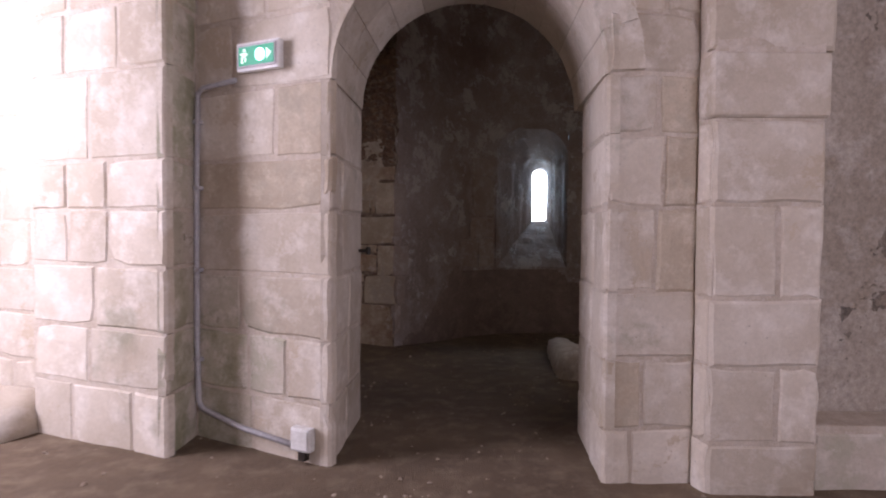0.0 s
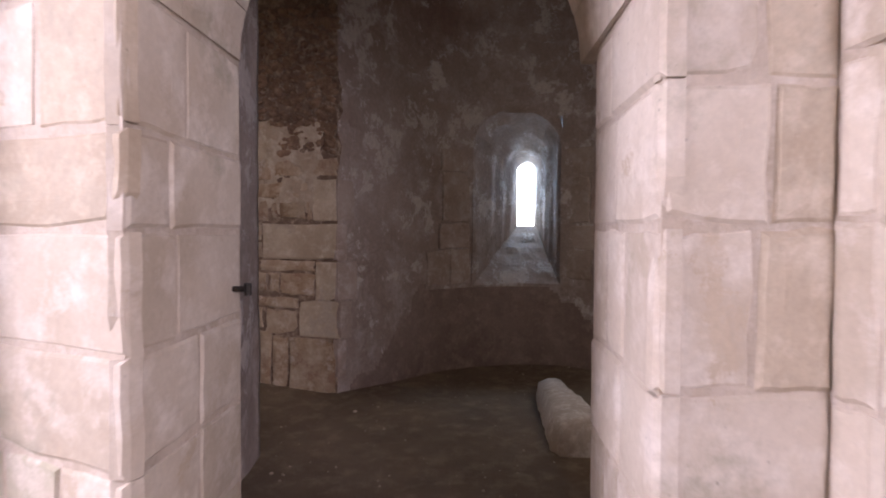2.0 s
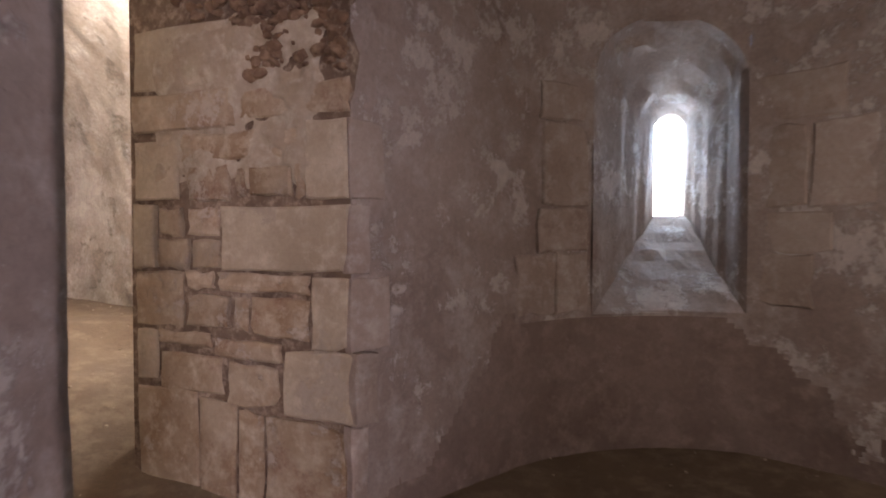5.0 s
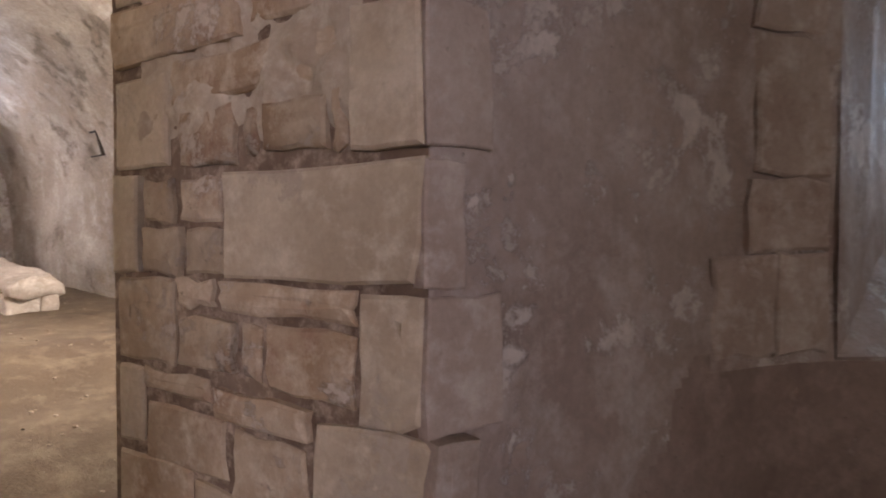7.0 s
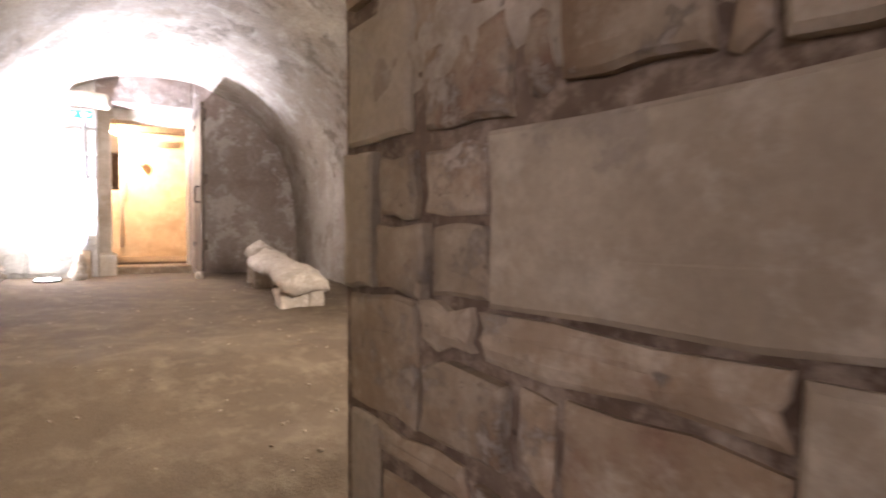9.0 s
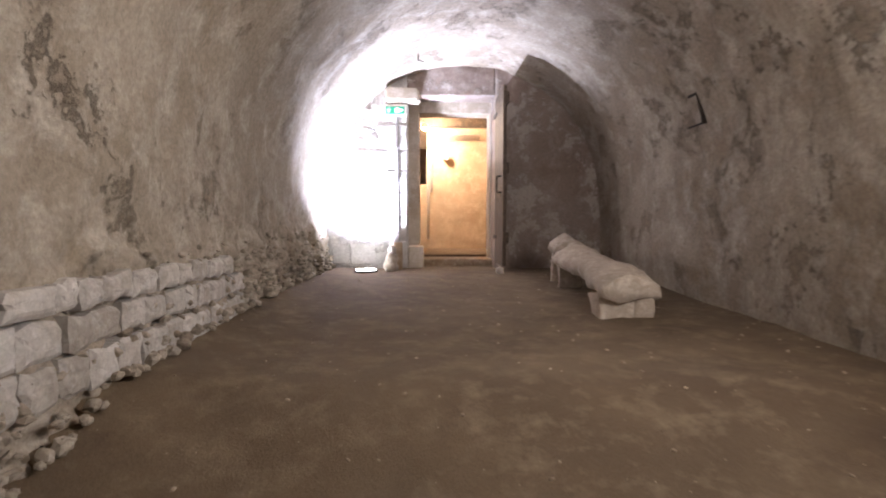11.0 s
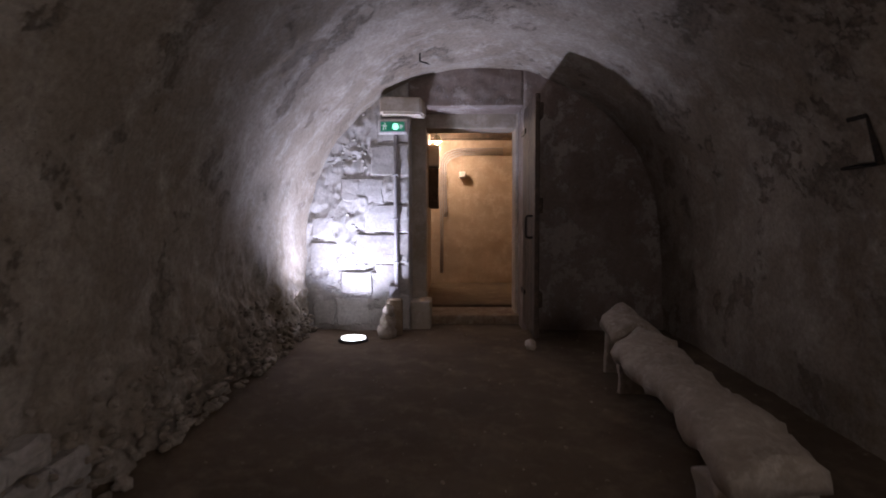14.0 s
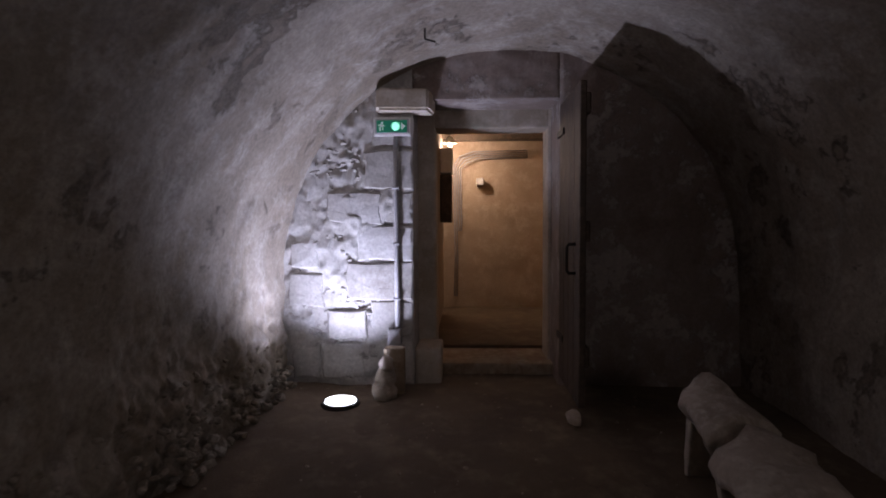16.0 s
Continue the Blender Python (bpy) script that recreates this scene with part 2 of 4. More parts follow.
def sheet(name, at, nu, nv, mat, amount=0.02, thick=0.3, skip=None, parent=None, closed=True, extra=None):
    """A thick uneven surface: at(i / nu, j / nv) gives the place and the outward normal."""
    verts, faces, back = [], [], []
    for j in range(nv + 1):
        for i in range(nu + 1):
            p, n = at(i / nu, j / nv)
            verts.append(p + n * (relief(p, amount) + (extra(p) if extra else 0.0)))
            back.append(p - n * thick)
    off, w = len(verts), nu + 1
    verts += back
    for j in range(nv):
        for i in range(nu):
            if skip and skip((i + 0.5) / nu, (j + 0.5) / nv):
                continue
            a = j * w + i
            faces.append((a, a + 1, a + w + 1, a + w))
            faces.append((a + off, a + w + off, a + w + 1 + off, a + 1 + off))
    for i in range(nu if closed else 0):
        faces.append((i, i + off, i + 1 + off, i + 1))
        a = nv * w + i
        faces.append((a, a + 1, a + 1 + off, a + off))
    for j in range(nv if closed else 0):
        a = j * w
        faces.append((a, a + w, a + w + off, a + off))
        a += nu
        faces.append((a, a + off, a + w + off, a + w))
    ob = mesh_object(name, verts, faces, mat, parent)
    rim = 2 * (nu + nv) if closed else 0
    ob.data.polygons.foreach_set("use_smooth", [k < len(faces) - rim for k in range(len(faces))])
    return ob


def stone(parent, origin, along, out, s0, s1, z0, z1, mat, proud=0.007, deep=0.05, gap=0.003, name="stone", soft=0.018, wear=0.006):
    """One dressed block on a wall: its worn front stands proud of the joints."""
    rng = random.Random(hash((round(s0, 3), round(z0, 3), round(origin[0], 3), round(origin[1], 3))))
    s0, s1, z0, z1 = s0 + gap, s1 - gap, z0 + gap, z1 - gap
    if s1 - s0 < 0.02 or z1 - z0 < 0.02:
        return None
    soft = min(soft, (s1 - s0) / 4, (z1 - z0) / 4)
    ns, nz = (3, 3) if s1 - s0 > 0.12 else (2, 3)
    outline = [(s0 + (s1 - s0) * k / ns, z0) for k in range(ns)] + [(s1, z0 + (z1 - z0) * k / nz) for k in range(nz)]
    outline += [(s1 - (s1 - s0) * k / ns, z1) for k in range(ns)] + [(s0, z1 - (z1 - z0) * k / nz) for k in range(nz)]
    outline = [(s + rng.uniform(-wear, wear), z + rng.uniform(-wear, wear)) for s, z in outline]
    if rng.random() < 0.4:
        cut, far = rng.choice((0, ns, ns + nz, 2 * ns + nz)), rng.uniform(0.06, 0.16)
        outline[cut] = (outline[cut][0] * (1 - far) + (s0 + s1) / 2 * far, outline[cut][1] * (1 - far) + (z0 + z1) / 2 * far)
    sc, zc, n = (s0 + s1) / 2, (z0 + z1) / 2, len(outline)
    height = proud + rng.uniform(-0.55, 0.55) * proud
    verts, faces = [], []
    for lift, inset in ((-deep, 0), (height - soft * 0.8, 0), (height, soft), (height + 0.003, min(s1 - s0, z1 - z0) * 0.3)):
        for s, z in outline:
            fs, fz = 1 - 2 * inset / (s1 - s0), 1 - 2 * inset / (z1 - z0)
            verts.append(origin + along * (sc + (s - sc) * fs) + out * (lift + (rng.uniform(-wear, wear) * 0.22 if lift > 0 else 0)) + Vector((0, 0, zc + (z - zc) * fz)))
    for r in range(3):
        for k in range(n):
            a, b = r * n + k, r * n + (k + 1) % n
            faces.append((a, b, b + n, a + n))
    faces.append(tuple(range(3 * n, 4 * n)))
    return mesh_object(name, verts, faces, mat, parent)


def ashlar(parent, p0, p1, z_rows, mat, seed, length=0.45, proud=0.007, out=None, gap=0.003, single=False, wear=0.006, mossy=None):
    """Courses of blocks along the face p0 to p1; the outward side is to the right of the way."""
    rng = random.Random(seed)
    p0, p1 = Vector((p0[0], p0[1], 0)), Vector((p1[0], p1[1], 0))
    along = (p1 - p0).normalized()
    total = (p1 - p0).length
    normal = Vector((along.y, -along.x, 0))
    for z0, z1 in zip(z_rows, z_rows[1:]):
        cuts = [0.0]
        if not single:
            while total - cuts[-1] > length * 1.35:
                cuts.append(cuts[-1] + length * rng.uniform(0.55, 1.25))
            if total - cuts[-1] < 0.12 and len(cuts) > 1:
                cuts.pop()
        cuts.append(total)
        for a, b in zip(cuts, cuts[1:]):
            use = mossy if mossy and z0 < 1.3 and rng.random() < 0.7 else mat
            stone(parent, p0, along, normal, a, b, z0, z1, use, proud, gap=gap, wear=wear)


def courses(parent, p0, p1, rows, proud=0.007, wear=0.008):
    """Blocks set course by course: bottom, top, then (share of the width, material) along the way."""
    p0, p1 = Vector((p0[0], p0[1], 0)), Vector((p1[0], p1[1], 0))
    along, total = (p1 - p0).normalized(), (p1 - p0).length
    normal = Vector((along.y, -along.x, 0))
    for z0, z1, blocks in rows:
        start = 0.0
        for share, mat in blocks:
            stone(parent, p0, along, normal, start * total, (start + share) * total, z0, z1, mat, proud, wear=wear)
            start += share


def structure(ob, label, category):
    return tagged(ob, label, category, kind="structure")


def curve_through(points, steps=10):
    pts = [Vector(p) for p in points]
    pts = [2 * pts[0] - pts[1]] + pts + [2 * pts[-1] - pts[-2]]
    out = []
    for a, b, c, d in zip(pts, pts[1:], pts[2:], pts[3:]):
        for k in range(steps):
            t = k / steps
            out.append(0.5 * (2 * b + (c - a) * t + (2 * a - 5 * b + 4 * c - d) * t * t + (3 * b - a - 3 * c + d) * t ** 3))
    return out + [pts[-2]]


def steps_between(x, table):
    for (a, p), (b, q) in zip(table, table[1:]):
        if x <= b:
            t = max(0.0, (x - a) / (b - a))
            return p + (q - p) * t * t * (3 - 2 * t)
    return table[-1][1]


# ---- ground ----
RISE = ((2.6, 0.0), (4.0, 0.06), (5.4, 0.36), (6.6, 0.57), (8.2, 0.61), (11.0, 0.69), (14.0, 0.71))


def ground(x, y):
    u, v = vault_uv(x, y)
    inside = min(1.0, max(0.0, (v - 3.0) / 0.7))
    z = steps_between(u, RISE) * inside * inside * (3 - 2 * inside) if u > 2.3 else 0.0
    z -= 0.10 * math.exp(-((x - 1.1) ** 2 + (y - 7.0) ** 2) / 1.2)
    if u > 3.5:
        z += 0.12 * max(0.0, 1 - (v - 3.7) / 0.7) ** 2 * inside * min(1, (u - 3.5) / 1.5) * min(1.0, max(0.0, (12 - u) / 3))
    return z + 0.02 * noise.noise(Vector((x * 0.9, y * 0.9, 0))) + 0.008 * noise.noise(Vector((x * 5, y * 5, 3)))


verts, faces = [], []
NX, NY = 300, 260
for j in range(NY + 1):
    for i in range(NX + 1):
        x, y = -15.5 + 20 * i / NX, -4 + 17 * j / NY
        verts.append((x, y, ground(x, y)))
for j in range(NY):
    for i in range(NX):
        a = j * (NX + 1) + i
        faces.append((a, a + 1, a + NX + 2, a + NX + 1))
floor = structure(mesh_object("floor", verts, faces, EARTH, None, True), "uneven trodden earth floor with small pebbles", "floor")

# ---- doorway wall between the bright hall and the dark chamber ----
HEAD, ARCH_R, TOP = 2.125, 0.73, 4.6
LEFT_ROWS = (-0.05, 0.34, 0.69, 1.04, 1.41, 1.71, 2.12)
wall_west = structure(part("wall_doorway_west", prism([(-0.62, 3.17), (-1.53, 3.60), (-1.55, 3.24), (-2.6, 3.68), (-2.75, 4.2), (-4.6, 5.0), tuple(vault(6.2, 3.35))[:2], tuple(vault(4.05, 3.55))[:2], tuple(vault(3.9, 4.36))[:2], (-0.82, 5.1), (-0.80, 4.06), (-0.57, 4.02)], -0.3, TOP), MORTAR), "thick pale limestone block wall beside the arched doorway", "wall")
EAST_PLAN = [(0.84, 2.97), (1.30, 2.99), (1.33, 2.86), (1.86, 2.86), (1.92, 3.2), (4.4, 3.3), (4.4, 4.2), (1.5, 4.25), (0.97, 3.95), (0.90, 3.78)]
wall_east = structure(part("wall_doorway_east", prism(EAST_PLAN, -0.3, TOP), MORTAR), "stepped limestone pier and plastered wall beside the doorway", "wall")
bm = bmesh.new()
N = 24
ring = []
def arch_mid(y):
    """The arch's axis follows the slanted jambs."""
    return 0.11 + 0.055 * max(0.0, min(1.0, (y - 3.1) / 0.9))


def arch_front(x, y):
    """The arch's face follows the bent front of the wall."""
    if y > 3.2:
        return y
    return 3.17 + 0.47 * max(0.0, -0.62 - x) - 0.137 * max(0.0, x + 0.62) + y


for y in (0.0, 3.98):
    line = [(arch_mid(y) + ARCH_R * math.cos(math.pi * k / N), HEAD + ARCH_R * math.sin(math.pi * k / N)) for k in range(N + 1)]
    top = [(arch_mid(y) + ARCH_R * 1.02 * (1 - 2 * k / N), TOP) for k in range(N + 1)]
    ring.append(([bm.verts.new((x, arch_front(x, y), z)) for x, z in line], [bm.verts.new((x, arch_front(x, y), z)) for x, z in top]))
for k in range(N):
    (l0, t0), (l1, t1) = ring
    bm.faces.new((l0[k], l0[k + 1], t0[k + 1], t0[k]))
    bm.faces.new((l1[k], t1[k], t1[k + 1], l1[k + 1]))
    bm.faces.new((l0[k], l1[k], l1[k + 1], l0[k + 1]))
arch = structure(part("wall_doorway_arch", bm, MORTAR), "round stone arch over the doorway", "arch")

# ---- the vaulted room ----
SPRING, MID, HALF, RISE_Z = 1.62, 5.60, 1.85, 1.81


def side_wall(v, sign, u0, u1):
    def at(a, b):
        u = u0 + (u1 - u0) * a
        z = -0.2 + (SPRING + 0.2) * b
        lean = 0.05 * (1 - b) if sign < 0 else 0.0
        return vault(u, v - sign * lean, z), (vault(0, 1) if sign > 0 else vault(0, -1))
    return at


def crumbling(p):
    """Plaster broken away down to the rubble core near the floor."""
    u, _ = vault_uv(p.x, p.y)
    low = 1.0 - (p.z - ground(p.x, p.y)) / (0.75 + 0.25 * noise.noise(p * 1.7))
    if low <= 0:
        return 0.0
    lumps = noise.noise(p * 7.0) + 0.7 * noise.noise(p * 15.0) + 0.4 * noise.noise(p * 31.0)
    return min(1.0, low * 2.5) * (0.045 * lumps + 0.05 * low)


wall_left = structure(sheet("wall_vault_south", side_wall(MID - HALF, 1, 4.0, 12.4), 460, 90, WHITEWASH, 0.04, 0.35, closed=False, extra=crumbling), "rough plastered vault wall crumbling to bare stones below", "wall")
wall_right = structure(sheet("wall_vault_north", side_wall(MID + HALF, -1, 4.0, 12.4), 260, 44, WHITEWASH, 0.04, 0.35, closed=False), "rough grey plastered vault wall", "wall")


def barrel(a, b):
    u, w = 4.0 + 8.4 * a, math.pi * b
    p = vault(u, MID - HALF * math.cos(w), SPRING + RISE_Z * math.sin(w))
    return p, (vault(u, MID, SPRING) - p).normalized()


structure(sheet("ceiling_vault", barrel, 260, 110, WHITEWASH, 0.04, 0.3, closed=False), "rough plastered barrel vault lit by a floor spotlight", "ceiling")

# ---- far wall with the door ----
FAR = 11.7


def far_piece(name, v0, v1, z0, z1, u0, u1, mat, label, broken=None):
    def at(a, b):
        return vault(u0, v0 + (v1 - v0) * a, z0 + (z1 - z0) * b), vault(-1, 0)
    return structure(sheet(name, at, 90 if broken else 40, 150 if broken else 60, mat, 0.03, u1 - u0, extra=broken), label, "wall")


wall_far = far_piece("wall_end_west", 3.5, 4.84, 0.3, 3.7, FAR, FAR + 0.85, PALE_BLOCK, "end wall of crumbling rubble and squared blocks beside the door", lambda p: 0.022 * noise.noise(p * 8.0) + 0.016 * noise.noise(p * 19.0) + 0.01 * noise.noise(p * 40.0))
far_piece("wall_end_east", 6.02, 7.7, 0.3, 3.7, FAR, FAR + 0.85, PLASTER, "dark plastered end wall with a round stain")
far_piece("wall_end_top", 4.838, 6.022, 3.02, 3.7, FAR, FAR + 0.85, PLASTER, "pitted stone lunette over the door")
wall_step = structure(part("wall_door_frame", box((FAR + 0.45, 4.7, 0.3), (FAR + 0.8, 5.0, 3.1), 0.02, 2, m=VAULT_POSE), LIMESTONE), "stone door jamb in shadow", "wall")
structure(part("wall_door_frame", box((FAR + 0.45, 5.99, 0.3), (FAR + 0.8, 6.2, 3.1), 0.02, 2, m=VAULT_POSE), LIMESTONE), "stone door jamb lit by the bulb", "wall")
structure(part("wall_door_head", box((FAR + 0.45, 4.99, 2.86), (FAR + 0.8, 6.0, 3.1), 0.02, 2, m=VAULT_POSE), LIMESTONE), "stone door head", "wall")
structure(part("door_sill", box((FAR + 0.30, 4.80, 0.4), (FAR + 1.0, 6.08, 0.80), 0.02, 2, m=VAULT_POSE), RUBBLE), "worn stone threshold step", "step")
structure(part("floor_passage", box((FAR + 0.9, 4.0, 0.3), (15.4, 7.2, 0.83), m=VAULT_POSE), EARTH), "sandy passage floor under the bulb", "floor")


def passage_wall(a, b):
    return vault(15.05, 3.6 + 3.8 * a, 0.8 + 2.7 * b), vault(-1, 0)


structure(sheet("wall_passage", passage_wall, 60, 60, OCHRE, 0.03, 0.3), "ochre rendered passage wall lit by a warm bulb", "wall")
structure(part("wall_passage_side", box((12.6, 4.65, 0.5), (15.2, 4.95, 3.5), m=VAULT_POSE), OCHRE), "ochre rendered side wall of the passage", "wall")
structure(part("wall_passage_side", box((12.4, 6.5, 0.5), (15.2, 6.8, 3.5), m=VAULT_POSE), OCHRE), "ochre rendered side wall of the passage", "wall")
structure(part("ceiling_passage", box((12.5, 4.5, 3.32), (15.3, 6.9, 3.5), m=VAULT_POSE), OCHRE), "low passage ceiling", "ceiling")

# ---- the chamber with the slit window ----
P1 = Vector((-0.54, 6.46))
P2 = Vector((-1.805, 6.827))
pillar = structure(part("wall_pier", prism([P1, P1.lerp(P2, 0.5) + Vector((0, 0.0)), P2, vault(4.42, 5.80).to_2d(), vault(4.42, 8.6).to_2d(), (-0.6, 8.8), (-0.1, 7.3)], -0.3, 4.7), RAW_MORTAR_SHADED), "rubble and block pier between chamber and vault", "wall")
APSE = curve_through([(-0.54, 6.46, 0), (-0.18, 6.92, 0), (0.26, 7.40, 0), (0.70, 7.68, 0), (1.20, 7.80, 0), (1.70, 7.70, 0), (2.2, 7.28, 0), (2.52, 6.6, 0), (2.55, 5.7, 0), (2.3, 4.9, 0), (1.7, 4.3, 0), (0.95, 3.94, 0)], 10)
NICHE_Z0, NICHE_Z1, NICHE_I0, NICHE_I1 = 0.82, 2.70, 30, 49
NROW = 148


def apse_at(a, b):
    k = a * (len(APSE) - 1)
    i = min(int(k), len(APSE) - 2)
    p = APSE[i].lerp(APSE[i + 1], k - i)
    d = (APSE[i + 1] - APSE[i]).normalized()
    p = Vector((p.x, p.y, -0.3 + 4.8 * b))
    return p, Vector((d.y, -d.x, 0))


def apse_hole(a, b):
    k, z = a * (len(APSE) - 1), -0.3 + 4.8 * b
    return NICHE_I0 < k < NICHE_I1 and NICHE_Z0 < z < NICHE_Z1


wall_apse = structure(sheet("wall_chamber", apse_at, 4 * (len(APSE) - 1), NROW, PLASTER, 0.03, 0.25, apse_hole), "curved flaking plaster wall round the chamber", "wall")

# darker brown band below sill height, tapering down at both ends
wall_apse.data.materials.append(BARE_BROWN)
for poly in wall_apse.data.polygons:
    c = poly.center
    if c.z < 0.80 - max(0.0, c.x - 1.55) * 1.0 - max(0.0, 0.15 - c.x) * 1.3 + (0.2 * noise.noise(c * 3.0) + 0.1 * noise.noise(c * 8.0)) * (1 if c.x > 1.5 or c.x < 0.2 else 0.08) and c.y > 6:
        poly.material_index = 1
structure(sheet("wall_chamber_south", lambda a, b: (Vector((-0.785 - 0.02 * a, 4.03 + 1.08 * a, -0.1 + 3.6 * b)), Vector((1, 0, 0))), 24, 70, PLASTER, 0.012, 0.03), "patched plaster on the inner door reveal", "wall")

# splayed recess with the slit
SLIT = Vector((1.425, 8.62, 0))
SLIT_ALONG = Vector((0.985, -0.17, 0)).normalized()
fa, fb = APSE[NICHE_I0], APSE[NICHE_I1]
front, behind = [], []


def apse_point(f):
    k = NICHE_I0 + (NICHE_I1 - NICHE_I0) * f
    i = min(int(k), NICHE_I1 - 1)
    return APSE[i].lerp(APSE[i + 1], k - i)


M = 16
for k in range(M + 1):
    w = math.pi * k / M
    front.append(apse_point((1 - math.cos(w)) / 2) + Vector((0, 0, NICHE_Z1 - 0.42 + 0.44 * math.sin(w))))
    behind.append(SLIT + SLIT_ALONG * (-0.112 * math.cos(w)) + Vector((0, 0, 2.14 + 0.112 * math.sin(w))))
front = [fa + Vector((0, 0, NICHE_Z0))] + front + [apse_point(1 - k / 8) + Vector((0, 0, NICHE_Z0)) for k in range(8)]
behind = [SLIT - SLIT_ALONG * 0.112 + Vector((0, 0, 1.47))] + behind + [SLIT + SLIT_ALONG * (0.112 - 0.25 * k / 8) + Vector((0, 0, 1.47)) for k in range(8)]
verts, faces = [], []
RINGS = 10
cnt = len(front)
centre = sum(front, Vector()) / cnt
for p in front:
    away = (p - centre).normalized()
    verts.append(p + 0.09 * away + Vector((0.01, 0.07, 0)))
for r in range(RINGS + 1):
    for p, q in zip(front, behind):
        e = p.lerp(q, r / RINGS)
        verts.append(e + (rough(e, 6, 0.02) if 0 < r < RINGS else Vector()))
for q in behind:
    verts.append(q + Vector((0.03, 0.30, 0)))
for r in range(RINGS + 2):
    for k in range(cnt):
        a, b = r * cnt + k, r * cnt + (k + 1) % cnt
        faces.append((a, b, b + cnt, a + cnt))
window_recess = structure(mesh_object("window_1", verts, faces, PLASTER), "narrow round-headed slit window in a splayed recess", "window")
# infill over the recess head
verts, faces = [], []
for k in range(1, M + 2):
    verts += [front[k], Vector((front[k].x, front[k].y, NICHE_Z1 + 0.06))]
for k in range(M):
    faces.append((2 * k, 2 * k + 2, 2 * k + 3, 2 * k + 1))
mesh_object("window_head", verts, faces, PLASTER, window_recess)
back = [q + Vector((0.03, 0.29, 0)) for q in behind]
mesh_object("pane", back, [tuple(range(len(back)))], SKYLIGHT, window_recess)

structure(part("ceiling_chamber", prism([(-1.2, 3.9), (2.9, 3.9), (2.9, 8.7), (-0.6, 8.9), vault(4.3, 7.5).to_2d(), vault(4.3, 3.6).to_2d()], 4.35, 4.6), PLASTER), "dark plaster ceiling of the chamber", "ceiling")

# wall over the mouth of the vault
bm = bmesh.new()
ring = []
for u in (3.98, 4.10):
    low = [bm.verts.new(vault(u, MID - (HALF + 0.06) * math.cos(math.pi * k / 32), SPRING + (RISE_Z + 0.06) * math.sin(math.pi * k / 32))) for k in range(33)]
    high = [bm.verts.new(vault(u, MID - 2.3 + 4.6 * k / 32, 4.5)) for k in range(33)]
    ring.append((low, high))
for k in range(32):
    (l0, h0), (l1, h1) = ring
    bm.faces.new((l0[k], l0[k + 1], h0[k + 1], h0[k])), bm.faces.new((l1[k], h1[k], h1[k + 1], l1[k + 1])), bm.faces.new((l0[k], l1[k], l1[k + 1], l0[k + 1]))
structure(part("wall_vault_mouth", bm, PLASTER), "plaster wall over the mouth of the vault", "wall")

# ---- closing walls of the hall ----
structure(part("wall_hall_south", box((-4.6, -3.3, -0.2), (4.6, -3.0, TOP)), LIMESTONE), "limestone wall at the back of the hall", "wall")
structure(part("wall_hall_east", box((4.3, -3.1, -0.2), (4.6, 4.3, TOP)), LIMESTONE), "plastered hall side wall", "wall")
structure(part("wall_hall_west", box((-5.2, -3.2, -0.2), (-4.9, 5.6, TOP)), LIMESTONE), "pale hall side wall", "wall")
structure(part("ceiling_hall", box((-5.2, -3.3, TOP - 0.02), (4.6, 5.2, TOP + 0.25)), PLASTER), "plastered ceiling of the hall", "ceiling")

# window that lights the near end of the vault
window_2 = structure(part("window_2", box((4.55, 7.34, 1.65), (5.35, 7.42, 2.65), 0.01, m=VAULT_POSE), SKYLIGHT), "bright window in the vault wall behind the pier", "window")
for lo, hi in (((4.48, 7.28, 1.58), (4.56, 7.5, 2.72)), ((5.34, 7.28, 1.58), (5.42, 7.5, 2.72)), ((4.56, 7.28, 1.58), (5.34, 7.5, 1.66)), ((4.56, 7.28, 2.64), (5.34, 7.5, 2.72))):
    part("window_frame", box(lo, hi, 0.008, m=VAULT_POSE), WOOD, window_2)

# ---- things in the hall ----


def rough_rock(seed, detail=2, flat=1.0, amount=0.35):
    bm = bmesh.new()
    bmesh.ops.create_icosphere(bm, subdivisions=detail, radius=1)
    for p in bm.verts:
        c = p.co.copy()
        p.co = c + c * amount * noise.noise(c * 1.3 + Vector((seed, 2 * seed, 0))) + rough(c, 3.1, 0.12, seed)
        p.co.z *= flat
    return bm


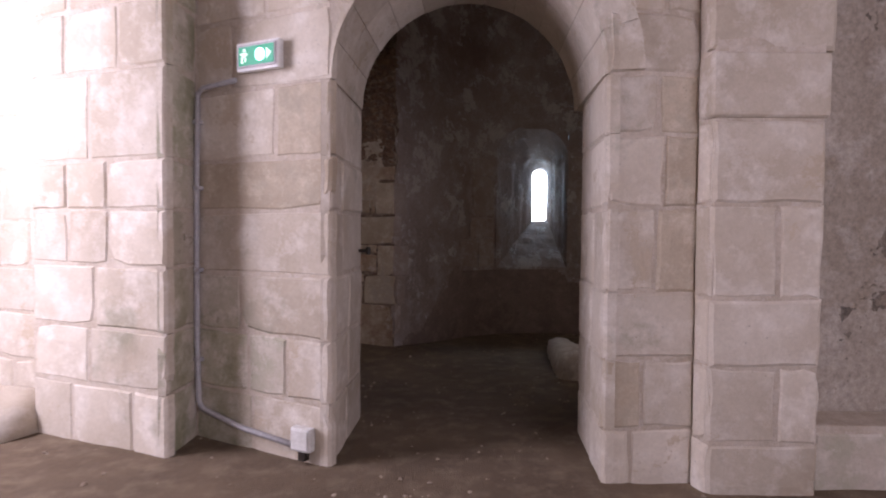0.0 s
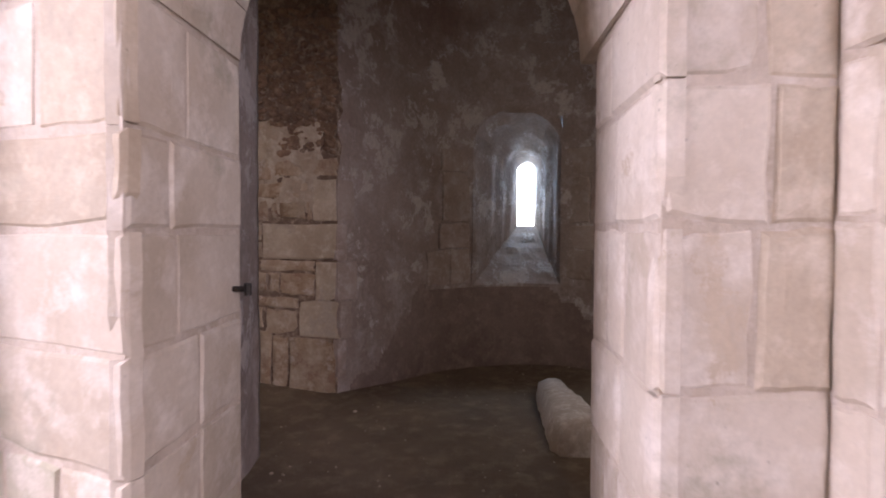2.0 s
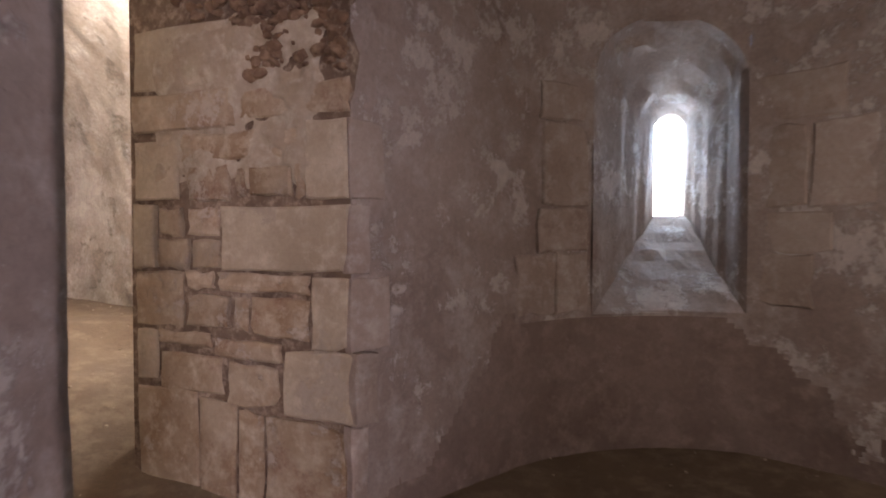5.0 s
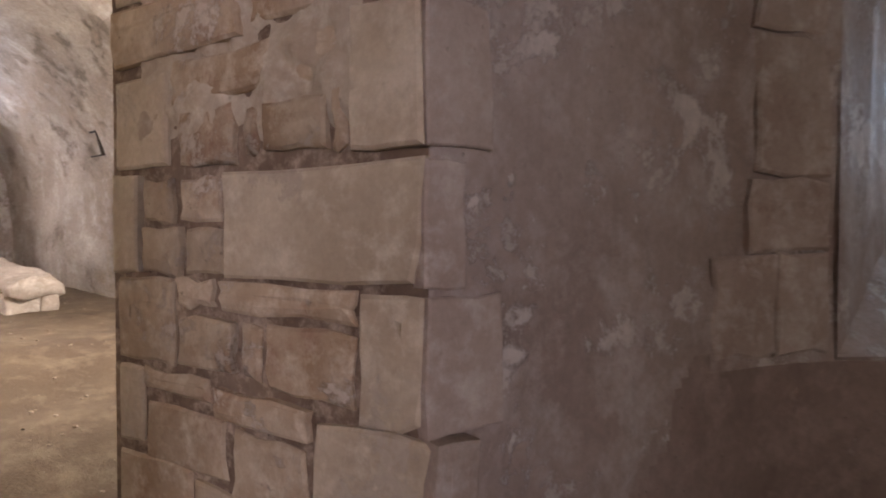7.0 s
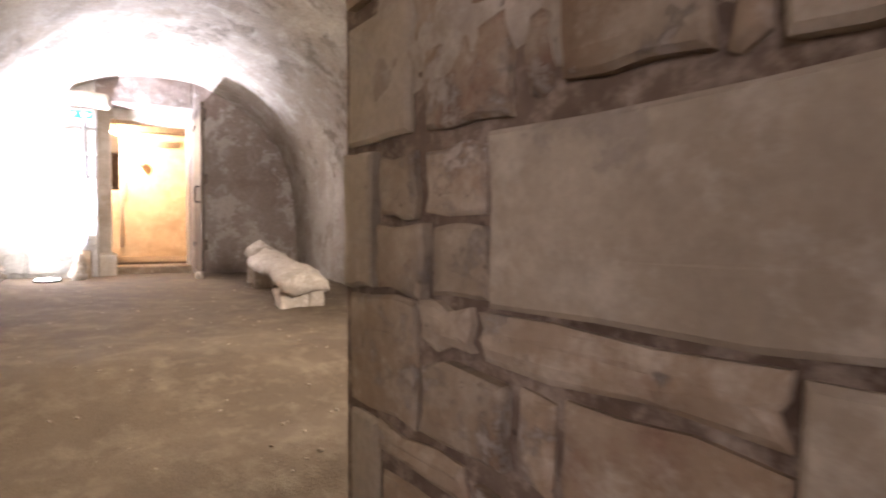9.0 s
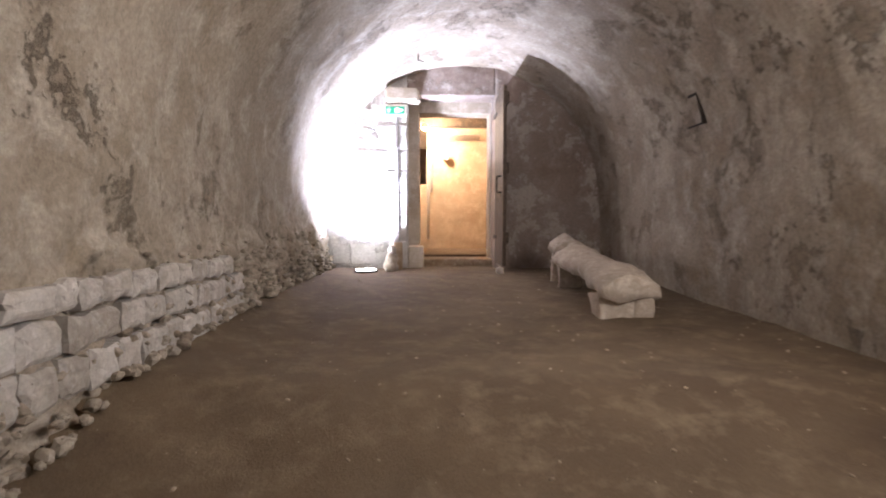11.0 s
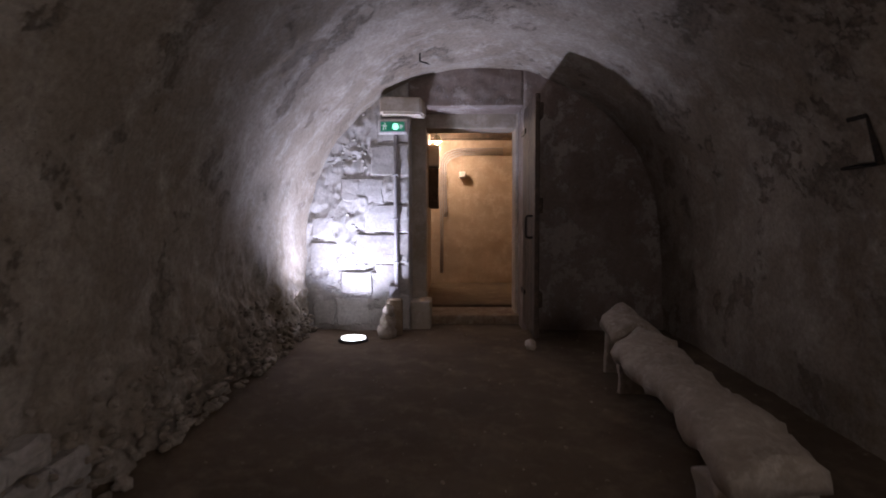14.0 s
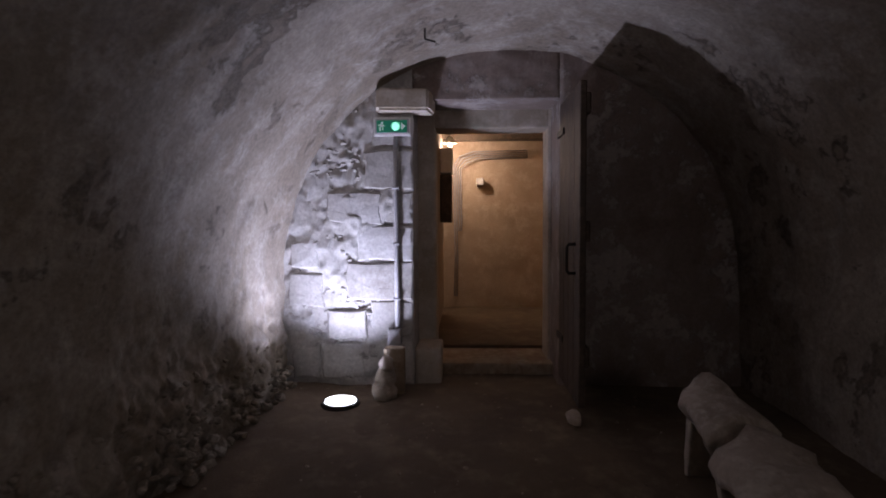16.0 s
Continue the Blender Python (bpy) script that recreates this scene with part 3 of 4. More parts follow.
def exit_sign(m, pipe_down):
    """Emergency exit light; local x across, z up, the face looks towards -y."""
    sign = tagged(new("exit_sign"), "lit green emergency exit light in white casing on stone", "exit sign", "exit lights")
    sign.matrix_world = m
    part("casing", box((-0.15, -0.045, -0.075), (0.15, 0.0, 0.075), 0.012, 2), WHITE_PLASTIC, sign)
    part("rim", box((-0.135, -0.052, -0.06), (0.135, -0.044, 0.06), 0.004), PVC, sign)
    part("panel", box((-0.122, -0.056, -0.048), (0.122, -0.05, 0.048), 0.002), SIGN_GREEN, sign, "green glowing panel")
    lampdisc = bmesh.new()
    bmesh.ops.create_uvsphere(lampdisc, u_segments=16, v_segments=8, radius=1, matrix=Matrix.Translation((0.03, -0.056, 0)) @ Matrix.Diagonal((0.032, 0.006, 0.032, 1)))
    part("indicator_lamp", lampdisc, SIGN_LAMP, sign, "bright green lamp", True)
    arrow = bmesh.new()
    tri = [arrow.verts.new(p) for p in ((0.075, -0.0585, 0.03), (0.075, -0.0585, -0.03), (0.11, -0.0585, 0.0))]
    arrow.faces.new(tri)
    part("arrow", arrow, SIGN_WHITE, sign, "pale arrow")
    figure = bmesh.new()
    for x0, z0, x1, z1 in ((-0.085, 0.022, -0.07, 0.036), (-0.095, -0.005, -0.07, 0.018), (-0.108, 0.004, -0.094, 0.014), (-0.1, -0.036, -0.088, -0.006), (-0.078, -0.03, -0.068, -0.006), (-0.068, 0.002, -0.056, 0.012)):
        box((x0, -0.0585, z0), (x1, -0.0562, z1), bm=figure)
    part("pictogram", figure, SIGN_WHITE, sign, "pale pictogram bars")
    return sign


face_dir = (Vector((-0.62, 3.17, 0)) - Vector((-1.53, 3.60, 0))).normalized()
face_out = Vector((face_dir.y, -face_dir.x, 0))
face_turn = math.degrees(math.atan2(face_dir.y, face_dir.x))


def on_panel(s, z, lift=0.02):
    p = Vector((-1.53, 3.60, z)) + face_dir * s + face_out * lift
    return p


exit_sign(Matrix.Translation(on_panel(0.55, 2.285, 0.02)) @ pose(0, 0, 0, 0, 0, face_turn) @ Matrix.Diagonal((1.05, 1, 1.1, 1)), False)
conduit = tagged(new("cable_conduit"), "grey plastic cable conduit running down the corner", "conduit")
part("pipe", tube([on_panel(0.36, 2.17, 0.035), on_panel(0.10, 2.15, 0.035), on_panel(0.055, 2.12, 0.035), on_panel(0.045, 1.6, 0.036), on_panel(0.04, 1.1, 0.034), on_panel(0.045, 0.6, 0.037), on_panel(0.055, 0.24, 0.035), on_panel(0.09, 0.2, 0.035), on_panel(0.4, 0.13, 0.034), on_panel(0.80, 0.09, 0.034)], 0.016, 10), PVC, conduit, "", True)
for z in (0.5, 1.05, 1.55, 1.95):
    part("clip", box((-0.03, -0.02, -0.012), (0.03, 0.022, 0.012), 0.004, m=Matrix.Translation(on_panel(0.045, z, 0.03)) @ pose(0, 0, 0, 0, 0, face_turn)), PVC, conduit)
junction = tagged(new("junction_box"), "small white plastic junction box low on the wall", "electrical box")
junction_m = Matrix.Translation(on_panel(0.86, 0.14, 0.015)) @ pose(0, 0, 0, 0, 0, face_turn)
part("box_body", box((-0.065, -0.055, -0.065), (0.065, 0.0, 0.065), 0.008, 2, m=junction_m), WHITE_PLASTIC, junction)
part("cover", box((-0.056, -0.062, -0.056), (0.056, -0.054, 0.056), 0.004, m=junction_m), WHITE_PLASTIC, junction)
part("socket", box((-0.02, -0.05, -0.12), (0.03, -0.005, -0.066), 0.005, m=junction_m), IRON, junction, "dark cable gland")

# plastered wall and plinth at the hall's east side
structure(sheet("wall_hall_plaster", lambda a, b: (Vector((1.90 + 2.5 * a, 3.185 + 0.1 * a, -0.1 + 4.6 * b)), Vector((0, -1, 0))), 40, 70, WHITEWASH, 0.025, 0.05), "stained white plaster wall", "wall")
plinth = structure(part("trim_plinth", box((1.88, 2.93, -0.1), (4.35, 3.2, 0.33), 0.02, 2), MORTAR), "low stone plinth along the wall", "plinth")
cornice = structure(part("trim_impost", box((1.30, 2.835, 1.87), (1.885, 3.15, 2.19), 0.03, 3), LIMESTONE), "worn stone impost block on the pier", "impost")
step_stone = rough_rock(3.0, 3, 0.35, 0.2)
bmesh.ops.transform(step_stone, matrix=Matrix.Translation((-2.95, 3.72, 0.05)) @ Matrix.Diagonal((0.42, 0.32, 0.6, 1)), verts=step_stone.verts)
tagged(part("ledge_stone", step_stone, LIMESTONE, None, "", True), "pale worn stone lying at the wall foot", "stone")

ring = tagged(new("hinge_pin"), "short rusty iron hinge pin in the door jamb", "hinge pin")
part("pin", tube([(-0.60, 3.93, 1.165), (-0.54, 3.93, 1.165), (-0.50, 3.92, 1.165)], 0.012, 8), IRON, ring)
part("eye", tube([(-0.505, 3.92, 1.14), (-0.505, 3.92, 1.19)], 0.016, 8), IRON, ring)

# ---- things in the chamber ----
bar = bmesh.new()
rings = []
for k in range(15):
    t = k / 14
    c = Vector((1.32 - 0.08 * t, 6.62 - 1.55 * t, 0))
    w, h = 0.13 + 0.09 * t, 0.19 + 0.05 * t
    loop = []
    for x, z in ((-1, -0.6), (-1.02, 0.3), (-0.8, 0.85), (-0.2, 1.0), (0.5, 0.95), (0.95, 0.5), (1, -0.6)):
        p = c + Vector((x * w * (0.75 if k in (0, 14) else 1), 0, ground(c.x, c.y) + z * h))
        loop.append(bar.verts.new(p + rough(p, 7, 0.02)))
    rings.append(loop)
for a, b in zip(rings, rings[1:]):
    for k in range(6):
        bar.faces.new((a[k], a[k + 1], b[k + 1], b[k]))
bar.faces.new(rings[0]), bar.faces.new(rings[-1][::-1])
tagged(part("stone_bar", bar, CARVED, None, "", True), "long worn stone block lying on the chamber floor", "stone")

# ---- things in the vaulted room ----


def slab_piece(name, parent, t0, t1):
    """Part of the broken coped slab; t runs from the near foot to the far end."""
    bm = bmesh.new()
    loops = []
    count = max(8, int((t1 - t0) * 50))
    for k in range(count + 1):
        t = t0 + (t1 - t0) * k / count
        u = 7.86 + 2.44 * t
        mid = 6.55 + 0.07 * t + 0.02 * math.sin(7 * t)
        wide = 0.225 - 0.05 * t + 0.02 * math.sin(11 * t + 1)
        top = 0.88 + 0.24 * t + 0.014 * math.sin(9 * t)
        loop = []
        for x, z in ((-0.92, -0.13), (-1.0, -0.07), (-0.86, -0.02), (-0.45, 0.02), (0.0, 0.035), (0.5, 0.012), (0.9, -0.03), (1.0, -0.08), (0.92, -0.13), (0.4, -0.15), (-0.4, -0.15)):
            edge = 0.93 if k in (0, count) else 1.0
            p = vault(u + (0.06 * x * (1 if k in (0, count) else 0)), mid + x * wide * edge, top + z * edge)
            loop.append(bm.verts.new(p + rough(p, 7, 0.045) + rough(p, 21, 0.02)))
        loops.append(loop)
    for a, b in zip(loops, loops[1:]):
        for k in range(11):
            bm.faces.new((a[k], a[(k + 1) % 11], b[(k + 1) % 11], b[k]))
    bm.faces.new(loops[0]), bm.faces.new(loops[-1][::-1])
    return part(name, bm, CARVED, parent, "", True)


slab = tagged(new("stone_slab_bench"), "broken pale stone slab resting on rough stone blocks", "stone slab")
slab_piece("slab", slab, 0.0, 0.735)
slab_piece("slab", slab, 0.762, 1.0)


def block_under(u, v, su, sv, top, seed):
    p = vault(u, v)
    base = ground(p.x, p.y) - 0.02
    bm = box((-su, -sv, base), (su, sv, top), 0.025, 2)
    bmesh.ops.subdivide_edges(bm, edges=bm.edges, cuts=2, use_grid_fill=True)
    bmesh.ops.transform(bm, matrix=Matrix.Translation(p) @ VAULT_POSE, verts=bm.verts)
    for q in bm.verts:
        q.co += rough(q.co, 8, 0.03, seed)
    return part("support", bm, CARVED, slab, "", True)


block_under(8.02, 6.46, 0.12, 0.13, 0.77, 1)
block_under(8.01, 6.67, 0.11, 0.075, 0.77, 2)
block_under(9.62, 6.55, 0.035, 0.12, 0.93, 3)
block_under(10.10, 6.57, 0.035, 0.11, 0.98, 4)

# floor spotlight
spot = tagged(new("floor_spotlight"), "round recessed floor spotlight glowing white", "floor light")
at = vault(11.2, 4.33)
zf = ground(at.x, at.y)
disc = bmesh.new()
bmesh.ops.create_cone(disc, cap_ends=True, segments=32, radius1=0.12, radius2=0.115, depth=0.02, matrix=Matrix.Translation((at.x, at.y, zf + 0.026)))
part("lens", disc, LENS, spot, "glowing white lens")
rim = bmesh.new()
bmesh.ops.create_cone(rim, cap_ends=True, segments=32, radius1=0.155, radius2=0.14, depth=0.05, matrix=Matrix.Translation((at.x, at.y, zf + 0.0)))
part("rim", rim, IRON, spot)

# leaning carved fragment beside it
frag = bmesh.new()
for k, (z, r) in enumerate(((0.06, 0.10), (0.16, 0.085), (0.27, 0.06))):
    rock = rough_rock(5.0 + k, 2, 1.0, 0.4)
    bmesh.ops.transform(rock, matrix=Matrix.Translation(vault(11.36, 4.63 + 0.012 * k, ground(*vault(11.36, 4.63).to_2d()) + z)) @ Matrix.Diagonal((r, r, r * 1.1, 1)), verts=rock.verts)
    spare = bpy.data.meshes.new("spare")
    rock.to_mesh(spare)
    rock.free()
    frag.from_mesh(spare)
    bpy.data.meshes.remove(spare)
tagged(part("stone_fragment", frag, CARVED, None, "", True), "small rough pale stone fragment standing by the spotlight", "stone")
dark_block = box((-0.06, -0.08, -0.03), (0.06, 0.08, 0.36), 0.02, 2, m=Matrix.Translation(vault(11.5, 4.70, ground(*vault(11.5, 4.7).to_2d()))) @ VAULT_POSE)
tagged(part("stone_block", dark_block, RUBBLE), "dark upright stone block at the foot of the jamb", "stone")

SIGN_M = Matrix.Translation(vault(FAR - 0.03, 4.68, 2.80)) @ pose(0, 0, 0, 0, 0, 68)
exit_sign(SIGN_M, True)
corbel = prism([(FAR - 0.22, 4.58), (FAR + 0.1, 4.52), (FAR + 0.1, 5.02), (FAR - 0.16, 4.98)], 2.91, 3.08)
bmesh.ops.bevel(corbel, geom=corbel.edges[:], offset=0.02, segments=2, affect="EDGES")
bmesh.ops.transform(corbel, matrix=VAULT_POSE, verts=corbel.verts)
structure(part("trim_corbel", corbel, LIMESTONE), "projecting stone corbel over the exit light", "corbel")
far_conduit = tagged(new("cable_conduit"), "grey cable conduit below the exit light", "conduit")
part("pipe", tube([vault(FAR - 0.05, 4.705, z) for z in (2.72, 2.2, 1.7, 1.16)], 0.02, 8), PVC, far_conduit, "", True)
for z in (1.4, 1.85, 2.3):
    part("clip", box((FAR - 0.075, 4.675, z), (FAR - 0.0, 4.735, z + 0.02), 0.004, m=VAULT_POSE), PVC, far_conduit)
far_box = tagged(new("junction_box"), "grey junction box at the foot of the conduit", "electrical box")
part("box_body", box((FAR - 0.09, 4.63, 1.04), (FAR + 0.02, 4.74, 1.17), 0.01, 2, m=VAULT_POSE), PVC, far_box)
part("cover", box((FAR - 0.097, 4.64, 1.05), (FAR - 0.088, 4.73, 1.16), 0.003, m=VAULT_POSE), PVC, far_box)

# open door leaf
leaf = tagged(new("door_1"), "open dark wooden plank door swung into the vault", "door", kind="structure")
for k in range(4):
    part("plank", box((10.84 + 0.21 * k, 6.02, 0.78), (10.84 + 0.21 * k + 0.203, 6.065, 2.96), 0.006, m=VAULT_POSE), WOOD, leaf)
for z in (1.05, 1.9, 2.75):
    part("batten", box((10.87, 6.065, z), (11.64, 6.10, z + 0.14), 0.008, m=VAULT_POSE), WOOD, leaf)
part("door_handle", tube([vault(10.98, 6.025, 1.88), vault(10.98, 5.975, 1.88), vault(10.98, 5.96, 1.86), vault(10.98, 5.96, 1.70), vault(10.98, 5.975, 1.68), vault(10.98, 6.025, 1.68)], 0.011, 8), IRON, leaf, "iron loop handle", True)
for z in (1.1, 2.7):
    part("hinge", box((11.45, 6.005, z), (11.72, 6.019, z + 0.05), 0.003, m=VAULT_POSE), IRON, leaf)
wedge = rough_rock(9.0, 2, 0.8, 0.3)
bmesh.ops.transform(wedge, matrix=Matrix.Translation(vault(10.84, 5.99, ground(*vault(10.84, 5.99).to_2d()) + 0.04)) @ VAULT_POSE @ Matrix.Diagonal((0.09, 0.05, 0.07, 1)), verts=wedge.verts)
tagged(part("door_wedge", wedge, CARVED, None, "", True), "small pale stone wedging the open door", "stone")

# passage behind the door: bulb, cables, boxes, beam
bulb = tagged(new("wall_lamp"), "small bulkhead lamp with a glowing warm bulb", "lamp")
LAMP_AT = (14.45, 5.06)
shade = bmesh.new()
bmesh.ops.create_cone(shade, cap_ends=False, segments=20, radius1=0.09, radius2=0.03, depth=0.09, matrix=Matrix.Translation(vault(*LAMP_AT, 3.075)))
part("shade", shade, WHITE_PLASTIC, bulb)
ball = bmesh.new()
bmesh.ops.create_uvsphere(ball, u_segments=14, v_segments=8, radius=0.036, matrix=Matrix.Translation(vault(*LAMP_AT, 3.02)))
part("bulb", ball, BULB, bulb, "glowing warm bulb", True)
part("arm", tube([vault(*LAMP_AT, 3.11), vault(14.45, 5.04, 3.17), vault(14.45, 4.94, 3.18)], 0.012, 8), IRON, bulb)
meter = tagged(new("meter_box"), "white electric meter board over a dark cabinet", "electrical box")
part("board", box((14.0, 4.95, 2.62), (14.4, 5.10, 2.92), 0.01, m=VAULT_POSE), WHITE_PLASTIC, meter)
part("cabinet", box((14.0, 4.95, 2.02), (14.42, 5.09, 2.60), 0.012, m=VAULT_POSE), WOOD, meter, "dark cabinet")
cables = tagged(new("cable_run"), "bundle of grey cables bending down the ochre wall", "cables")
for k in range(4):
    v0 = 5.10 + 0.03 * k
    pts = [vault(14.96, 6.1, 2.99 - 0.03 * k), vault(14.96, v0 + 0.25, 2.98 - 0.03 * k), vault(14.96, v0 + 0.08, 2.92 - 0.03 * k), vault(14.96, v0, 2.80 - 0.02 * k), vault(14.97, v0, 2.3), vault(14.97, v0 + 0.01, 1.6 if k < 2 else 2.0), vault(14.97, v0, 1.0 if k < 2 else 1.9)]
    part("cable", tube(pts, 0.009, 6), PVC, cables, "", True)
small_box = tagged(new("junction_box"), "small white junction box on the ochre wall", "electrical box")
part("box_body", box((14.9, 5.40, 2.52), (15.04, 5.50, 2.62), 0.01, m=VAULT_POSE), WHITE_PLASTIC, small_box)
part("cover", box((14.89, 5.41, 2.53), (14.9, 5.49, 2.61), 0.003, m=VAULT_POSE), WHITE_PLASTIC, small_box)
tagged(part("ceiling_beam", box((14.8, 4.94, 3.12), (14.98, 6.52, 3.33), 0.012, m=VAULT_POSE), WOOD), "dark wooden beam across the passage", "beam")
tagged(part("stone_block", box((FAR + 0.02, 4.84, 0.55), (FAR + 0.44, 5.06, 0.99), 0.03, 2, m=VAULT_POSE), LIMESTONE), "squared stone at the foot of the door jamb", "stone")

nail = tagged(new("ceiling_hook"), "small bent iron hook in the vault", "hook")
part("shank", tube([vault(10.9, 5.0, 3.40), vault(10.9, 5.0, 3.26), vault(10.9, 5.07, 3.24)], 0.008, 6), IRON, nail)
# plastered plate; the dark strips along its edges stand in for its shadow
hatch = tagged(new("wall_plate"), "plastered plate on the vault wall with dark strips for its shadow", "bracket")
HM = Matrix.Translation(vault(8.62, 7.38, 2.24)) @ VAULT_POSE @ pose(0, 0, 0, 14, 0, 0)
part("strap", box((-0.13, -0.08, -0.13), (-0.115, 0.02, 0.13), 0.004, m=HM), IRON, hatch)
part("arm", box((-0.12, -0.08, 0.108), (0.02, -0.04, 0.13), 0.004, m=HM), IRON, hatch)
part("arm", box((-0.12, -0.08, -0.13), (0.14, -0.045, -0.115), 0.004, m=HM), IRON, hatch)
part("plate", box((-0.115, -0.055, -0.115), (0.13, 0.03, 0.11), 0.01, m=HM), WHITEWASH, hatch, "plastered plate")

# ---- stones of the walls ----
E = 0.012
L, T, G = LIMESTONE, TAN_STONE, MOSSY
PANEL_ROWS = [(-0.05, 0.34, ((0.45, G), (0.55, L))), (0.34, 0.69, ((0.42, G), (0.28, G), (0.30, L))), (0.69, 1.04, ((0.36, G), (0.64, L))), (1.04, 1.41, ((1.0, L),)),
              (1.41, 1.71, ((1.0, T),)), (1.71, 2.12, ((0.62, L), (0.38, T))), (2.12, 2.52, ((0.3, L), (0.7, L))), (2.52, 2.95, ((0.55, L), (0.45, L))), (2.95, 3.4, ((1.0, L),))]
courses(wall_west, (-1.53, 3.60), Vector((-0.62, 3.17, 0)) + face_dir * E, PANEL_ROWS)
ashlar(wall_west, (-0.62, 3.17), (-0.57, 4.02), LEFT_ROWS, LIMESTONE, 12, 0.45)
ashlar(wall_west, (-2.6, 3.68), (-1.54, 3.235), (-0.05, 0.36, 0.71, 1.08, 1.41, 1.70, 2.22, 2.6, 3.0, 3.5, 4.0), LIMESTONE, 13, 0.50)
ashlar(wall_west, (-1.55, 3.24), (-1.53, 3.60), (-0.05, 0.36, 0.71, 1.08, 1.41, 1.70, 2.22, 2.6, 3.0, 3.5, 4.0), MOSSY, 14, 0.6, single=True)
ashlar(wall_west, (-4.6, 5.0), (-2.75, 4.2), (-0.05, 0.3, 0.66, 1.0, 1.35, 1.75, 2.15, 2.6, 3.0, 3.5), LIMESTONE, 15, 0.5)
ashlar(wall_west, (-2.75, 4.2), (-2.6, 3.68), (-0.05, 0.36, 0.71, 1.08, 1.41, 1.70, 2.22, 2.6, 3.0), LIMESTONE, 16, 0.5, single=True)
ROWS_A = (-0.05, 0.29, 0.65, 1.0, 1.43, 1.80, 2.11, 2.42, 2.9, 3.4, 3.9)
ROWS_B = (-0.05, 0.255, 0.64, 0.98, 1.45, 1.86)
JAMB_ROWS = [(-0.05, 0.29, ((0.3, L), (0.7, L))), (0.29, 0.65, ((0.42, T), (0.58, L))), (0.65, 1.0, ((1.0, L),)), (1.0, 1.43, ((0.55, L), (0.45, T))), (1.43, 1.80, ((0.62, L), (0.38, T))),
             (1.80, 2.11, ((0.55, L), (0.45, T))), (2.11, 2.42, ((1.0, L),)), (2.42, 2.9, ((0.6, L), (0.4, L))), (2.9, 3.4, ((1.0, L),))]
courses(wall_east, (0.84 - E, 2.97), (1.31, 2.99), JAMB_ROWS, 0.009)
ashlar(wall_east, (0.90, 3.78), (0.84, 2.97 - E), ROWS_A[:7], LIMESTONE, 22, 0.36, 0.009)
PIER_ROWS = [(-0.05, 0.255, ((1.0, L),)), (0.255, 0.64, ((0.62, L), (0.38, L))), (0.64, 0.98, ((1.0, L),)), (0.98, 1.45, ((0.6, L), (0.40, L))), (1.45, 1.86, ((1.0, L),))]
courses(wall_east, (1.33 - E, 2.86), (1.86 + E, 2.86), PIER_ROWS, 0.009)
ashlar(wall_east, (1.30, 2.99), (1.33, 2.86), ROWS_B, LIMESTONE, 24, 0.5, 0.009, single=True)
ashlar(wall_east, (1.30, 2.87), (1.92, 2.87), (2.2, 2.6, 3.05, 3.5, 4.0), LIMESTONE, 25, 0.6)
ashlar(plinth, (1.89, 2.93), (4.3, 2.93), (-0.06, 0.30), MOSSY, 26, 0.42)

# voussoirs of the doorway arch
for k in range(11):
    a0, a1 = math.pi * k / 11 + 0.003, math.pi * (k + 1) / 11 - 0.003
    for y0, y1 in ((-0.006, 3.5), (3.505, 3.995)):
        verts, faces = [], []
        for y in (y0, y1):
            for r in (ARCH_R - 0.008, ARCH_R + 0.17):
                for j in range(5):
                    a = a0 + (a1 - a0) * j / 4
                    rr = r + 0.006 * noise.noise(Vector((a * 9, y * 3, r)))
                    verts.append((arch_mid(y) + rr * math.cos(a), arch_front(arch_mid(y) + rr * math.cos(a), y), HEAD + rr * math.sin(a)))
        for j in range(4):
            faces += [(j, j + 1, j + 11, j + 10), (j, j + 5, j + 6, j + 1), (j + 10, j + 11, j + 16, j + 15), (j + 5, j + 15, j + 16, j + 6)]
        faces += [(0, 10, 15, 5), (4, 9, 19, 14)]
        mesh_object("voussoir", verts, faces, LIMESTONE, arch)

# mixed masonry of the pier, course by course: start, end, bottom, top
PIER_LOW = [(0.0, 0.45, 0.0, 0.47), (0.46, 0.62, 0.0, 0.48), (0.63, 0.86, 0.0, 0.52), (0.87, 1.28, 0.0, 0.55),
            (-0.03, 0.36, 0.48, 0.80), (0.38, 0.69, 0.49, 0.71), (0.71, 1.12, 0.53, 0.74), (1.13, 1.28, 0.57, 0.84),
            (0.36, 0.76, 0.73, 0.82), (0.78, 1.13, 0.76, 0.84), (0.0, 0.20, 0.80, 1.135), (0.21, 0.55, 0.83, 1.03),
            (0.56, 0.65, 0.86, 1.03), (0.66, 0.92, 0.86, 1.03), (0.21, 0.74, 1.05, 1.145), (0.76, 0.94, 1.05, 1.145), (0.95, 1.28, 0.86, 1.145)]
PIER_HIGH = [(0.0, 0.71, 1.15, 1.46), (0.72, 0.90, 1.15, 1.30), (0.91, 1.11, 1.15, 1.30), (0.72, 0.93, 1.31, 1.46), (0.95, 1.11, 1.31, 1.46),
             (1.13, 1.28, 1.15, 1.48), (0.0, 0.22, 1.48, 1.84), (0.30, 0.54, 1.50, 1.64), (0.56, 0.63, 1.50, 1.64), (0.66, 0.92, 1.48, 1.66),
             (0.24, 0.49, 1.68, 1.83), (0.98, 1.28, 1.50, 1.80), (0.0, 0.60, 1.86, 2.02), (0.62, 1.28, 1.83, 2.03), (0.68, 1.28, 2.05, 2.36),
             (0.51, 0.96, 1.68, 1.82), (0.23, 0.29, 1.49, 1.66)]
